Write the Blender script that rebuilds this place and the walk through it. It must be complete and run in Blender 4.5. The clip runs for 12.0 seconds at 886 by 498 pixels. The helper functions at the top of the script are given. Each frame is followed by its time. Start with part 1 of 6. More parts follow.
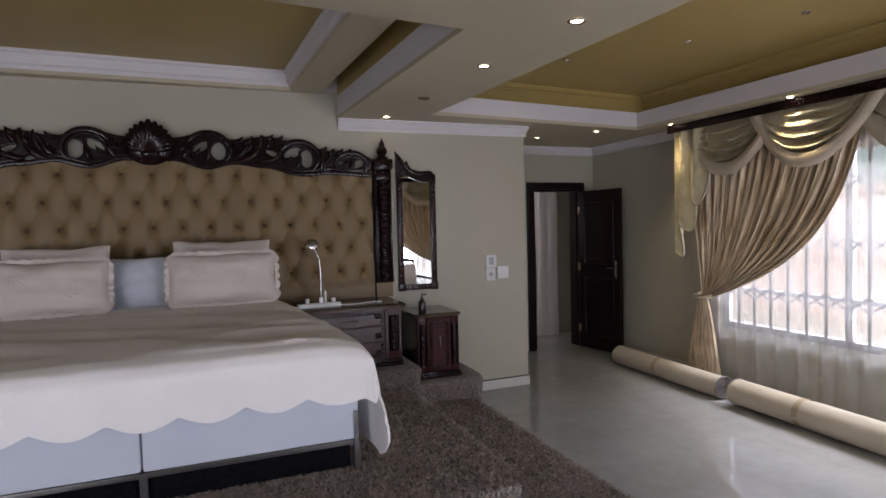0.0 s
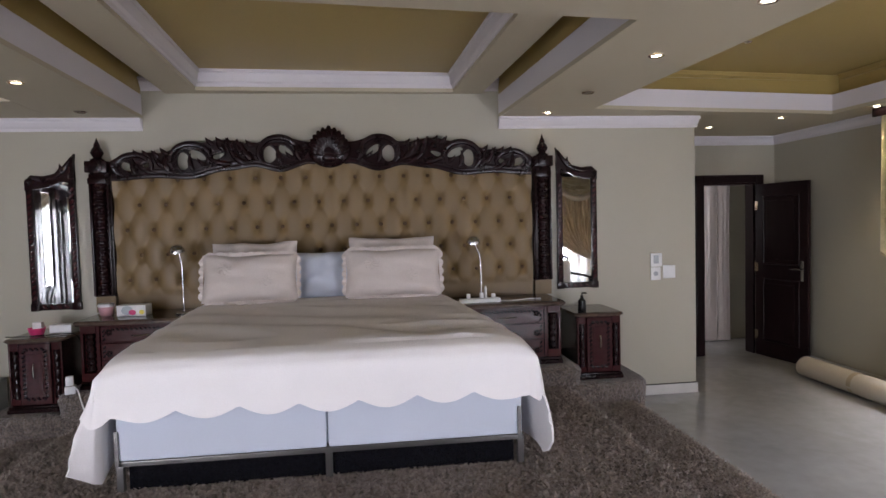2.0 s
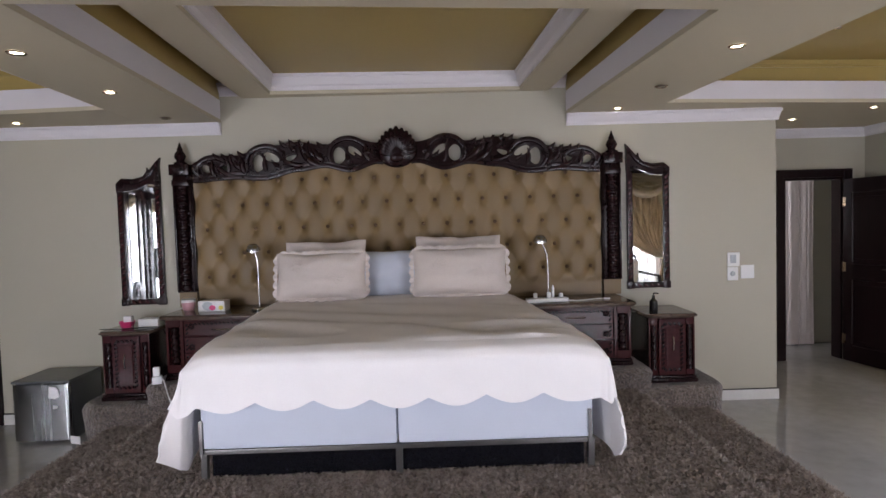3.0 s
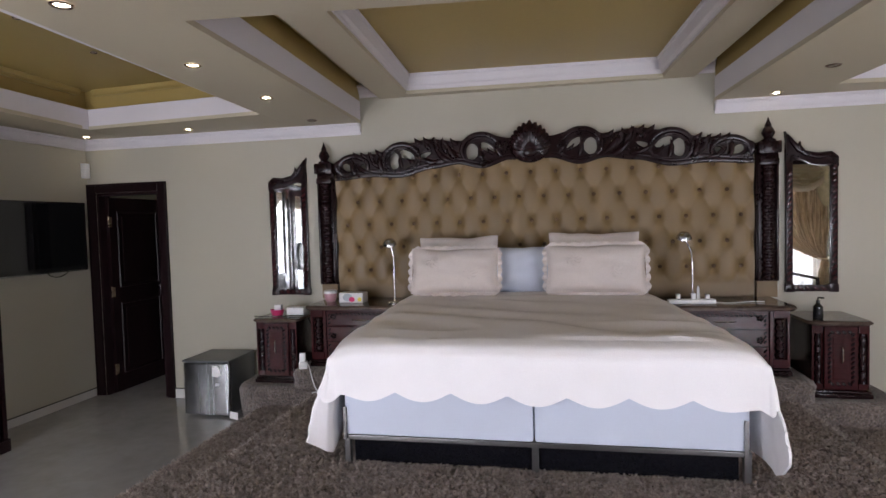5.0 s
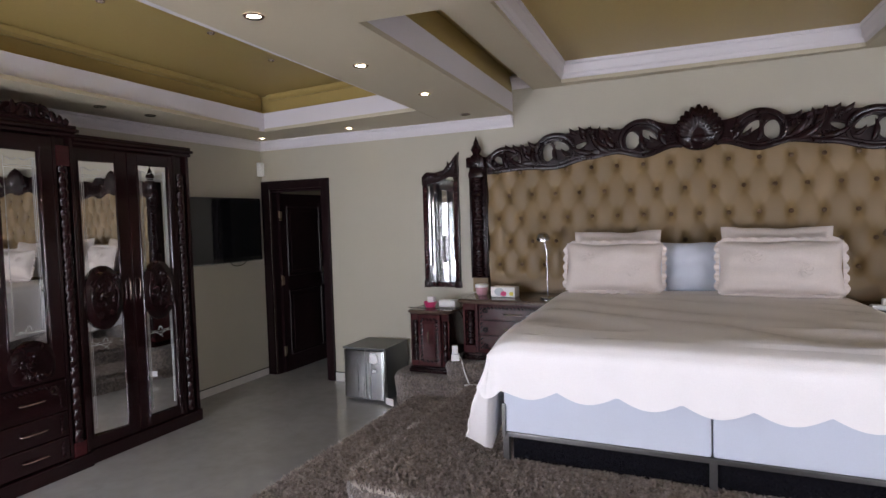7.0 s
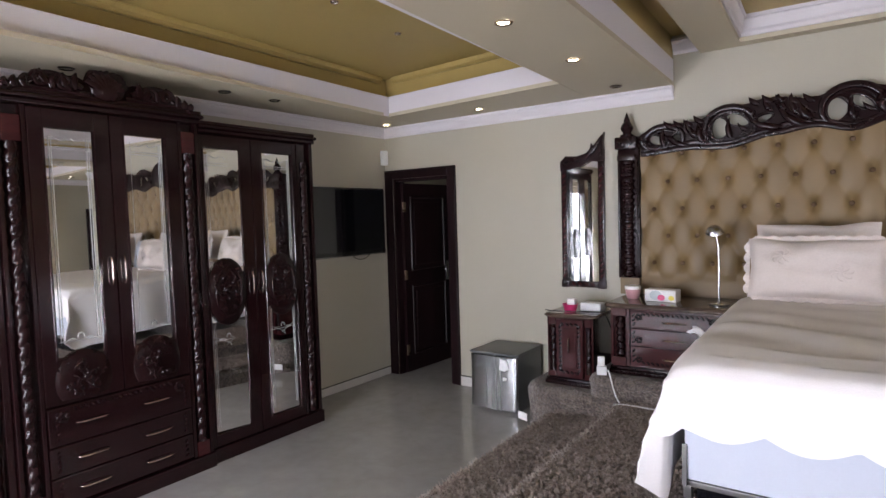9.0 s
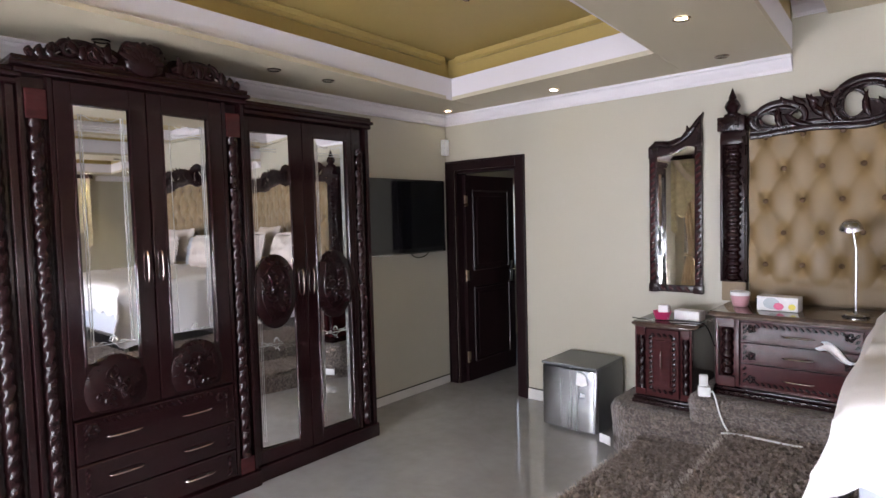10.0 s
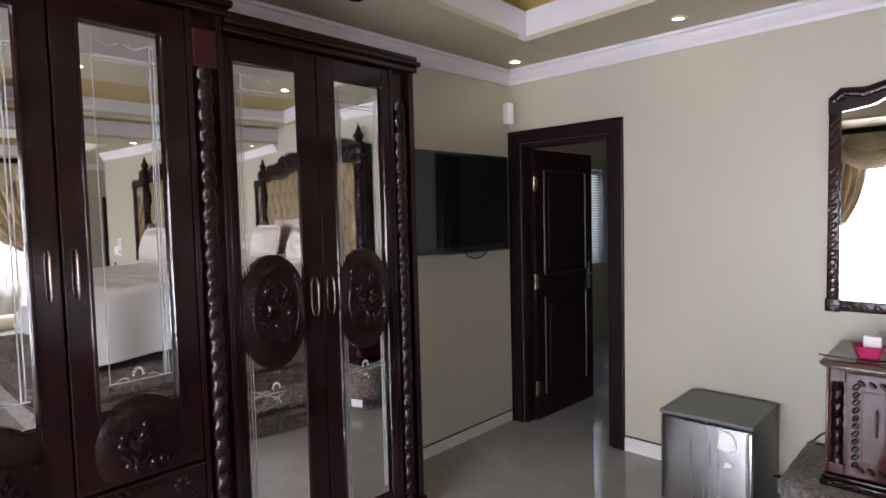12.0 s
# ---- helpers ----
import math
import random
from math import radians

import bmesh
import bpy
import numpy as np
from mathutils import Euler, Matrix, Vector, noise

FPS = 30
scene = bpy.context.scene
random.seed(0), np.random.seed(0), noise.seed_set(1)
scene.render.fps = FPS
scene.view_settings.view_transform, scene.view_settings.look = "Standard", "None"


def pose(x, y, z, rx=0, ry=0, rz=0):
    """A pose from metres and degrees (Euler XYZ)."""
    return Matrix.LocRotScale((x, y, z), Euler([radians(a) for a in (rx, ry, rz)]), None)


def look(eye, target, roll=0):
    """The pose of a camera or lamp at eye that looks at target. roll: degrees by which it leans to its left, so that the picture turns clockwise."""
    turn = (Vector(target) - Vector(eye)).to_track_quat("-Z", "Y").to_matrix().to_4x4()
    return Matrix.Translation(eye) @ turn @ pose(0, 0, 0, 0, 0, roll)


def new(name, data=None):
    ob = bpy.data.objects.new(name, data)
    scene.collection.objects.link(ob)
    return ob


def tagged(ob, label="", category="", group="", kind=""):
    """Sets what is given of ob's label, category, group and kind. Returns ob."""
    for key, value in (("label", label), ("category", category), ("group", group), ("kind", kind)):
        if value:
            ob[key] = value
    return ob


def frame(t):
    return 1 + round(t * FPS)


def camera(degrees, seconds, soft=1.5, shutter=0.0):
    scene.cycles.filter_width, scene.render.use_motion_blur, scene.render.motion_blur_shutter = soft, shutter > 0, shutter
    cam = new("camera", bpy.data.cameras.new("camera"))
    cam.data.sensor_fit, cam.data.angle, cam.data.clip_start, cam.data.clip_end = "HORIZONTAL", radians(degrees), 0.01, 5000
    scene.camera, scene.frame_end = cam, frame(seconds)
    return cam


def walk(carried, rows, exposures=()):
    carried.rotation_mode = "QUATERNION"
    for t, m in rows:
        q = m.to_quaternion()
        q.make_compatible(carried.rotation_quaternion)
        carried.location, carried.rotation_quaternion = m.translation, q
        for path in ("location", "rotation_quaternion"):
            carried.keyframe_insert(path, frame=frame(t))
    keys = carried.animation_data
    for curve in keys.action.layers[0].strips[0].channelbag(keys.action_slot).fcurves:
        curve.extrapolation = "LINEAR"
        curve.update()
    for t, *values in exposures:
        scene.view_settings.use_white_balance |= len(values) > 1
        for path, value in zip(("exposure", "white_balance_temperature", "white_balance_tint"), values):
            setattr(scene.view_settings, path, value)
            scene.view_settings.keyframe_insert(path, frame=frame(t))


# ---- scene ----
cam = camera(74.7, 12.0)
PATH = [
    (0, (0.155, 0.212, 1.639), (0.889, 2.07, 1.555), -1.5),
    (0.5, (0.135, 0.214, 1.646), (0.724, 2.123, 1.558), -1.3),
    (1, (0.111, 0.202, 1.662), (0.568, 2.147, 1.57), -1.4),
    (1.5, (0.091, 0.205, 1.662), (0.433, 2.174, 1.571), -1.4),
    (2, (0.066, 0.205, 1.659), (0.305, 2.188, 1.571), -1.5),
    (2.5, (0.046, 0.217, 1.649), (0.173, 2.211, 1.566), -1.6),
    (3, (0.024, 0.205, 1.669), (0.053, 2.203, 1.579), -1.7),
    (5, (-0.065, 0.23, 1.664), (-0.451, 2.191, 1.575), -1.6),
    (5.5, (-0.102, 0.226, 1.688), (-0.604, 2.16, 1.59), -1.7),
    (6, (-0.095, 0.245, 1.678), (-0.73, 2.139, 1.582), -1.8),
    (6.5, (-0.142, 0.268, 1.684), (-0.886, 2.121, 1.582), -1.8),
    (7, (-0.215, 0.264, 1.677), (-1.046, 2.081, 1.576), -1.7),
    (9, (-0.628, 0.689, 1.66), (-1.802, 2.305, 1.548), -1.7),
    (9.5, (-0.829, 0.828, 1.628), (-2.084, 2.381, 1.52), -1.7),
    (10, (-1.044, 1.02, 1.615), (-2.354, 2.528, 1.508), -1.5),
    (10.5, (-1.304, 1.27, 1.567), (-2.638, 2.756, 1.462), -1.6),
    (11, (-1.59, 1.467, 1.569), (-2.94, 2.938, 1.456), -1.5),
    (11.5, (-1.853, 1.662, 1.577), (-3.228, 3.11, 1.46), -1.4),
    (12, (-2.109, 1.843, 1.56), (-3.484, 3.291, 1.443), -1.4),
]
walk(cam, [(t, look(eye, target, roll)) for t, eye, target, roll in PATH],
     [(0, -0.64), (2.5, -0.12), (5, 0.0), (7, 0.1), (9, 0.5), (10, 0.85), (11, 1.0), (12, 0.72)])

# ---- light ----
S = 2.59          # underside of the dropped ceiling
world = bpy.data.worlds.new("world")
scene.world = world
world.use_nodes = True
wn = world.node_tree.nodes
sky = wn.new("ShaderNodeTexSky")
sky.sky_type, sky.sun_disc = "NISHITA", False
sky.sun_elevation, sky.sun_rotation = radians(58), radians(280)
world.node_tree.links.new(sky.outputs[0], wn["Background"].inputs[0])
wn["Background"].inputs[1].default_value = 0.15
sun = new("sun", bpy.data.lights.new("sun", "SUN"))
sun.data.energy, sun.data.angle, sun.data.color = 5.0, radians(0.5), (1, 0.95, 0.88)
sun.matrix_world = look((0, 0, 0), (0.6, -0.12, -1.0))


def area_lamp(name, m, w, h, watts, col=(0.84, 0.86, 0.985)):
    ob = new(name, bpy.data.lights.new(name, "AREA"))
    ob.data.shape, ob.data.size, ob.data.size_y = "RECTANGLE", w, h
    ob.data.energy, ob.data.color = watts, col
    ob.matrix_world = m
    return ob


# added unseen lamp outside, high over the east window, boosting the sky's light
area_lamp("area_lamp", look((6.5, 2.75, 3.7), (4.85, 2.75, 1.2)), 4.2, 1.8, 1500)
area_lamp("area_lamp", look((-2.6, -1.58, 1.2), (-2.6, 1, 0.4)), 2.8, 1.9, 560)
area_lamp("area_lamp", look((2.9, -1.58, 1.2), (2.9, 1, 0.4)), 2.8, 1.9, 520)
area_lamp("area_lamp", look((-5.62, 7.7, 1.5), (-3.7, 7.5, 1.3)), 0.9, 1.0, 2.5)
# added fill inside the passage, which has no window here; brightens its wall and curtain
area_lamp("area_lamp", look((3.02, 7.05, 1.5), (5, 7.05, 1.2)), 0.5, 1.2, 18)


# ---- materials ----
def material(name, col, rough=0.5, metal=0.0, var=0.12, scale=6.0, bump=0.1, fine=60.0, stretch=(1, 1, 1), spec=0.5, tint=None, depth=0.01):
    """Colour with broad stains and fine grain, and a fine relief."""
    m = bpy.data.materials.new(name)
    m.use_nodes = True
    n, l = m.node_tree.nodes, m.node_tree.links
    b = n["Principled BSDF"]
    b.inputs["Roughness"].default_value, b.inputs["Metallic"].default_value = rough, metal
    b.inputs["Specular IOR Level"].default_value = spec
    tc, mp = n.new("ShaderNodeTexCoord"), n.new("ShaderNodeMapping")
    mp.inputs["Scale"].default_value = stretch
    l.new(tc.outputs["Object"], mp.inputs[0])
    a, f = n.new("ShaderNodeTexNoise"), n.new("ShaderNodeTexNoise")
    a.inputs["Scale"].default_value, a.inputs["Detail"].default_value = scale, 5
    f.inputs["Scale"].default_value, f.inputs["Detail"].default_value = fine, 3
    l.new(mp.outputs[0], a.inputs[0]), l.new(mp.outputs[0], f.inputs[0])
    mix, mix2 = n.new("ShaderNodeMix"), n.new("ShaderNodeMix")
    mix.data_type = mix2.data_type = "RGBA"
    dark = [c * (1 - 2 * var) for c in col] if tint is None else tint
    mix.inputs[6].default_value, mix.inputs[7].default_value = (*dark, 1), (*[min(1, c * (1 + var)) for c in col], 1)
    l.new(a.outputs["Fac"], mix.inputs[0])
    mix2.blend_type, mix2.inputs[0].default_value = "OVERLAY", min(1, var * 2)
    l.new(mix.outputs[2], mix2.inputs[6]), l.new(f.outputs["Color"], mix2.inputs[7])
    hue = n.new("ShaderNodeHueSaturation")
    hue.inputs["Saturation"].default_value = 1.0
    l.new(mix.outputs[2], hue.inputs["Color"])
    val = n.new("ShaderNodeMapRange")
    val.inputs[3].default_value, val.inputs[4].default_value = 1 - var, 1 + var
    l.new(f.outputs["Fac"], val.inputs[0]), l.new(val.outputs[0], hue.inputs["Value"])
    l.new(hue.outputs[0], b.inputs["Base Color"])
    n.remove(mix2)
    rr = n.new("ShaderNodeMapRange")
    rr.inputs[3].default_value, rr.inputs[4].default_value = max(0.02, rough * 0.8), min(1, rough * 1.2)
    l.new(a.outputs["Fac"], rr.inputs[0]), l.new(rr.outputs[0], b.inputs["Roughness"])
    if bump:
        bp = n.new("ShaderNodeBump")
        bp.inputs["Strength"].default_value, bp.inputs["Distance"].default_value = bump, depth
        l.new(f.outputs["Fac"], bp.inputs["Height"]), l.new(bp.outputs[0], b.inputs["Normal"])
    return m


def floor_material():
    """Polished porcelain with soft grey veins and faint joints."""
    m = material("polished tile", (0.385, 0.37, 0.362), 0.04, 0, 0.14, 1.6, 0.0, 9, spec=1.0)
    n, l = m.node_tree.nodes, m.node_tree.links
    b = n["Principled BSDF"]
    src = b.inputs["Base Color"].links[0].from_socket
    tc, wv, ramp, mx = n.new("ShaderNodeTexCoord"), n.new("ShaderNodeTexNoise"), n.new("ShaderNodeValToRGB"), n.new("ShaderNodeMix")
    wv.inputs["Scale"].default_value, wv.inputs["Detail"].default_value, wv.inputs["Distortion"].default_value = 1.1, 7, 1.0
    l.new(tc.outputs["Object"], wv.inputs[0]), l.new(wv.outputs["Fac"], ramp.inputs[0])
    e = ramp.color_ramp.elements
    e[0].position, e[0].color, e[1].position, e[1].color = 0.47, (0, 0, 0, 1), 0.53, (0, 0, 0, 1)
    mid = e.new(0.5)
    mid.color = (0.16, 0.16, 0.16, 1)
    mx.data_type = "RGBA"
    l.new(ramp.outputs[0], mx.inputs[0]), l.new(src, mx.inputs[6])
    mx.inputs[7].default_value = (0.27, 0.25, 0.23, 1)
    l.new(mx.outputs[2], b.inputs["Base Color"])
    return m


def marble_material():
    m = material("brown marble", (0.12, 0.08, 0.062), 0.07, 0, 0.3, 14, 0.0, 40, tint=(0.03, 0.02, 0.018))
    return m


def sheer_material(name, col, clear):
    m = bpy.data.materials.new(name)
    m.use_nodes = True
    n, l = m.node_tree.nodes, m.node_tree.links
    n.remove(n["Principled BSDF"])
    tr, tl, df, a, b = (n.new("ShaderNodeBsdfTransparent"), n.new("ShaderNodeBsdfTranslucent"), n.new("ShaderNodeBsdfDiffuse"), n.new("ShaderNodeMixShader"), n.new("ShaderNodeMixShader"))
    tl.inputs[0].default_value = df.inputs[0].default_value = (*col, 1)
    no, tc, mr = n.new("ShaderNodeTexNoise"), n.new("ShaderNodeTexCoord"), n.new("ShaderNodeMapRange")
    no.inputs["Scale"].default_value = 4
    mr.inputs[3].default_value, mr.inputs[4].default_value = clear + 0.1, clear - 0.1
    l.new(tc.outputs["Object"], no.inputs[0]), l.new(no.outputs["Fac"], mr.inputs[0])
    l.new(tl.outputs[0], a.inputs[1]), l.new(df.outputs[0], a.inputs[2])
    l.new(mr.outputs[0], b.inputs[0]), l.new(a.outputs[0], b.inputs[1]), l.new(tr.outputs[0], b.inputs[2])
    l.new(b.outputs[0], n["Material Output"].inputs[0])
    return m


def glow_material(name, col, power):
    m = bpy.data.materials.new(name)
    m.use_nodes = True
    b = m.node_tree.nodes["Principled BSDF"]
    b.inputs["Emission Color"].default_value, b.inputs["Emission Strength"].default_value = (*col, 1), power
    return m


def carpet_material():
    m = material("shaggy carpet", (0.19, 0.157, 0.14), 0.95, 0, 0.28, 5, 1.0, 55, spec=0.1, depth=0.03)
    n, l = m.node_tree.nodes, m.node_tree.links
    b = n["Principled BSDF"]
    src = b.inputs["Base Color"].links[0].from_socket
    tc, no, ramp, mx = n.new("ShaderNodeTexCoord"), n.new("ShaderNodeTexNoise"), n.new("ShaderNodeValToRGB"), n.new("ShaderNodeMix")
    no.inputs["Scale"].default_value, no.inputs["Detail"].default_value, no.inputs["Distortion"].default_value = 38, 3, 1.2
    l.new(tc.outputs["Object"], no.inputs[0]), l.new(no.outputs["Fac"], ramp.inputs[0])
    e = ramp.color_ramp.elements
    e[0].position, e[0].color, e[1].position, e[1].color = 0.40, (0.62, 0.60, 0.59, 1), 0.64, (1.3, 1.27, 1.24, 1)
    mx.data_type, mx.blend_type, mx.inputs[0].default_value = "RGBA", "MULTIPLY", 1.0
    l.new(src, mx.inputs[6]), l.new(ramp.outputs[0], mx.inputs[7])
    l.new(mx.outputs[2], b.inputs["Base Color"])
    b.inputs["Sheen Weight"].default_value = 0.3
    return m


def damask_material():
    """Satin woven in fine lengthwise stripes of gold and ivory with broken motifs; follows the cloth's own grid."""
    m = material("striped satin damask", (0.72, 0.58, 0.40), 0.34, 0, 0.1, 11, 0.12, 120)
    n, l = m.node_tree.nodes, m.node_tree.links
    b = n["Principled BSDF"]
    b.inputs["Sheen Weight"].default_value = 0.3
    src = b.inputs["Base Color"].links[0].from_socket
    uv, mp, no, ramp, mx = n.new("ShaderNodeUVMap"), n.new("ShaderNodeMapping"), n.new("ShaderNodeTexNoise"), n.new("ShaderNodeValToRGB"), n.new("ShaderNodeMix")
    mp.inputs["Scale"].default_value = (95, 5, 1)
    no.inputs["Scale"].default_value, no.inputs["Detail"].default_value = 1.0, 4
    l.new(uv.outputs[0], mp.inputs[0]), l.new(mp.outputs[0], no.inputs[0]), l.new(no.outputs["Fac"], ramp.inputs[0])
    e = ramp.color_ramp.elements
    e[0].position, e[0].color, e[1].position, e[1].color = 0.36, (0.42, 0.36, 0.29, 1), 0.62, (1.15, 1.12, 1.08, 1)
    mx.data_type, mx.blend_type, mx.inputs[0].default_value = "RGBA", "MULTIPLY", 1.0
    l.new(src, mx.inputs[6]), l.new(ramp.outputs[0], mx.inputs[7]), l.new(mx.outputs[2], b.inputs["Base Color"])
    return m


def cloth_grid(ob, nu, nv):
    """Lays a cloth's own u, v over its vertices."""
    layer = ob.data.uv_layers.new(name="UVMap")
    for lp in ob.data.loops:
        layer.data[lp.index].uv = ((lp.vertex_index % (nu + 1)) / nu, (lp.vertex_index // (nu + 1)) / nv)
    return ob


WALL = material("cream wall paint", (0.425, 0.394, 0.315), 0.45, 0, 0.025, 1.5, 0.06, 140, depth=0.002)
CEIL = material("cream ceiling paint", (0.48, 0.42, 0.305), 0.6, 0, 0.02, 1.2, 0.03, 90, depth=0.002)
GOLD = material("gold ceiling paint", (0.39, 0.285, 0.097), 0.45, 0, 0.06, 1.6, 0.05, 60, depth=0.003)
WHITE = material("white plaster moulding", (0.66, 0.625, 0.65), 0.55, 0, 0.02, 3, 0.03, 80, depth=0.002)
TILE = floor_material()
SKIRT = material("pale stone skirting", (0.62, 0.60, 0.57), 0.2, 0, 0.06, 5, 0.0, 30)
GROUT = material("dark gap", (0.05, 0.045, 0.04), 0.8)
WOOD = material("dark mahogany", (0.0145, 0.0045, 0.005), 0.13, 0, 0.12, 3, 0.012, 40, stretch=(5, 5, 0.7), tint=(0.010, 0.0033, 0.004), depth=0.003, spec=0.35)
RED = material("red mahogany", (0.046, 0.010, 0.011), 0.15, 0, 0.3, 4, 0.05, 40, stretch=(0.8, 0.8, 6), tint=(0.024, 0.006, 0.007), depth=0.004, spec=0.32)
BLACKWOOD = material("near-black carved wood", (0.014, 0.0045, 0.005), 0.24, 0, 0.3, 8, 0.08, 50, depth=0.004, spec=0.22)
DOORWOOD = material("dark stained door wood", (0.013, 0.005, 0.006), 0.38, 0, 0.3, 3, 0.08, 40, stretch=(8, 8, 0.6), depth=0.004, spec=0.18)
FABRIC = material("tan tufted satin", (0.195, 0.126, 0.053), 0.5, 0, 0.08, 3, 0.12, 220, depth=0.002)
BUTTON = material("brown button", (0.10, 0.055, 0.025), 0.5)
SPREAD = material("cream bedspread", (0.85, 0.815, 0.815), 0.85, 0, 0.03, 5, 0.25, 150, depth=0.003, spec=0.2)
PILLOW = material("ivory pillow cotton", (0.60, 0.54, 0.51), 0.9, 0, 0.07, 7, 0.3, 90, tint=(0.56, 0.49, 0.45), depth=0.004, spec=0.2)
BLUE = material("pale blue quilted ticking", (0.53, 0.56, 0.64), 0.8, 0, 0.03, 4, 0.2, 120, depth=0.002, spec=0.2)
CHROME = material("chrome", (0.50, 0.50, 0.51), 0.22, 1.0, 0.04, 8, 0)
STEEL = material("brushed steel", (0.42, 0.42, 0.42), 0.26, 1.0, 0.06, 3, 0.12, 60, stretch=(14, 14, 0.4), depth=0.003)
GREYCASE = material("dark grey enamel", (0.10, 0.105, 0.105), 0.35, 0, 0.06, 5, 0.05, 90)
BLACK = material("black plastic", (0.012, 0.012, 0.013), 0.22, 0, 0.1, 5, 0)
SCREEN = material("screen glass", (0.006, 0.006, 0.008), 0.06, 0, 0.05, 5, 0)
PLASTIC = material("white plastic", (0.78, 0.78, 0.78), 0.35, 0, 0.02, 5, 0)
GREYPLASTIC = material("grey plastic", (0.42, 0.45, 0.48), 0.4)
PINK = material("pink plastic", (0.62, 0.04, 0.16), 0.3)
PALEPINK = material("pale pink plastic", (0.55, 0.30, 0.33), 0.3)
PAPER = material("white tissue", (0.82, 0.80, 0.80), 0.9)
YELLOW = material("yellow card", (0.75, 0.62, 0.1), 0.6)
BRASS = material("antique brass", (0.46, 0.36, 0.24), 0.28, 1.0, 0.15, 20, 0)
HANDLE = material("worn nickel", (0.62, 0.52, 0.47), 0.25, 1.0, 0.15, 20, 0)
MARBLE = marble_material()
CARPET = carpet_material()
PILE = material("carpet yarn", (0.36, 0.30, 0.268), 0.95, 0, 0.35, 45, 0, 120, spec=0.1, tint=(0.09, 0.072, 0.064))
# paler than the carpet: paints the light caught by the step edges
EDGE_LIGHT = material("carpet edge highlight", (0.42, 0.36, 0.32), 0.95, 0, 0.25, 20, 0)
DAMASK = damask_material()
PATTERN = material("gold leaf damask", (0.60, 0.53, 0.33), 0.35, 0, 0.25, 14, 0.3, 70, tint=(0.36, 0.31, 0.2), depth=0.004)
BAND = material("pale beige satin", (0.58, 0.49, 0.38), 0.36, 0, 0.1, 9, 0.1, 90)
SATIN = material("olive satin", (0.50, 0.43, 0.29), 0.28, 0, 0.08, 5, 0.08, 80)
SHEER = sheer_material("sheer voile", (0.82, 0.80, 0.80), 0.66)
RUGBACK = material("cream rug backing", (0.50, 0.45, 0.37), 0.9, 0, 0.1, 3, 0.4, 180, depth=0.003, tint=(0.42, 0.34, 0.24))
TIE = material("tan tie band", (0.40, 0.31, 0.20), 0.8)
RUGPILE = material("brown rug pile", (0.09, 0.065, 0.06), 0.95, 0, 0.3, 30, 0.8, 90, tint=(0.3, 0.27, 0.25), depth=0.01)
BEDSTEEL = material("dull steel tube", (0.17, 0.16, 0.155), 0.35, 1.0, 0.1, 12, 0)
BARS = material("grey painted steel", (0.10, 0.10, 0.11), 0.45)
ALU = material("white window frame", (0.72, 0.72, 0.73), 0.4)
GROUND = material("pale paving", (0.55, 0.51, 0.46), 0.9, 0, 0.15, 2, 0.4, 25)
BRICK = material("salmon garden wall", (0.66, 0.53, 0.47), 0.9, 0, 0.1, 2, 0.4, 30)
LEAF = material("hedge leaves", (0.07, 0.11, 0.04), 0.7, 0, 0.3, 8, 0)
BLIND = material("blue-grey blind slats", (0.35, 0.40, 0.46), 0.4)
LAMPGLOW = glow_material("lit halogen", (1.0, 0.86, 0.62), 22)
FROST = material("unlit halogen glass", (0.35, 0.32, 0.25), 0.2)
MIRROR = material("mirror silvering", (0.86, 0.87, 0.86), 0.012, 1.0, 0.0, 3, 0)
ETCH = material("frosted etching", (0.45, 0.45, 0.44), 0.55)


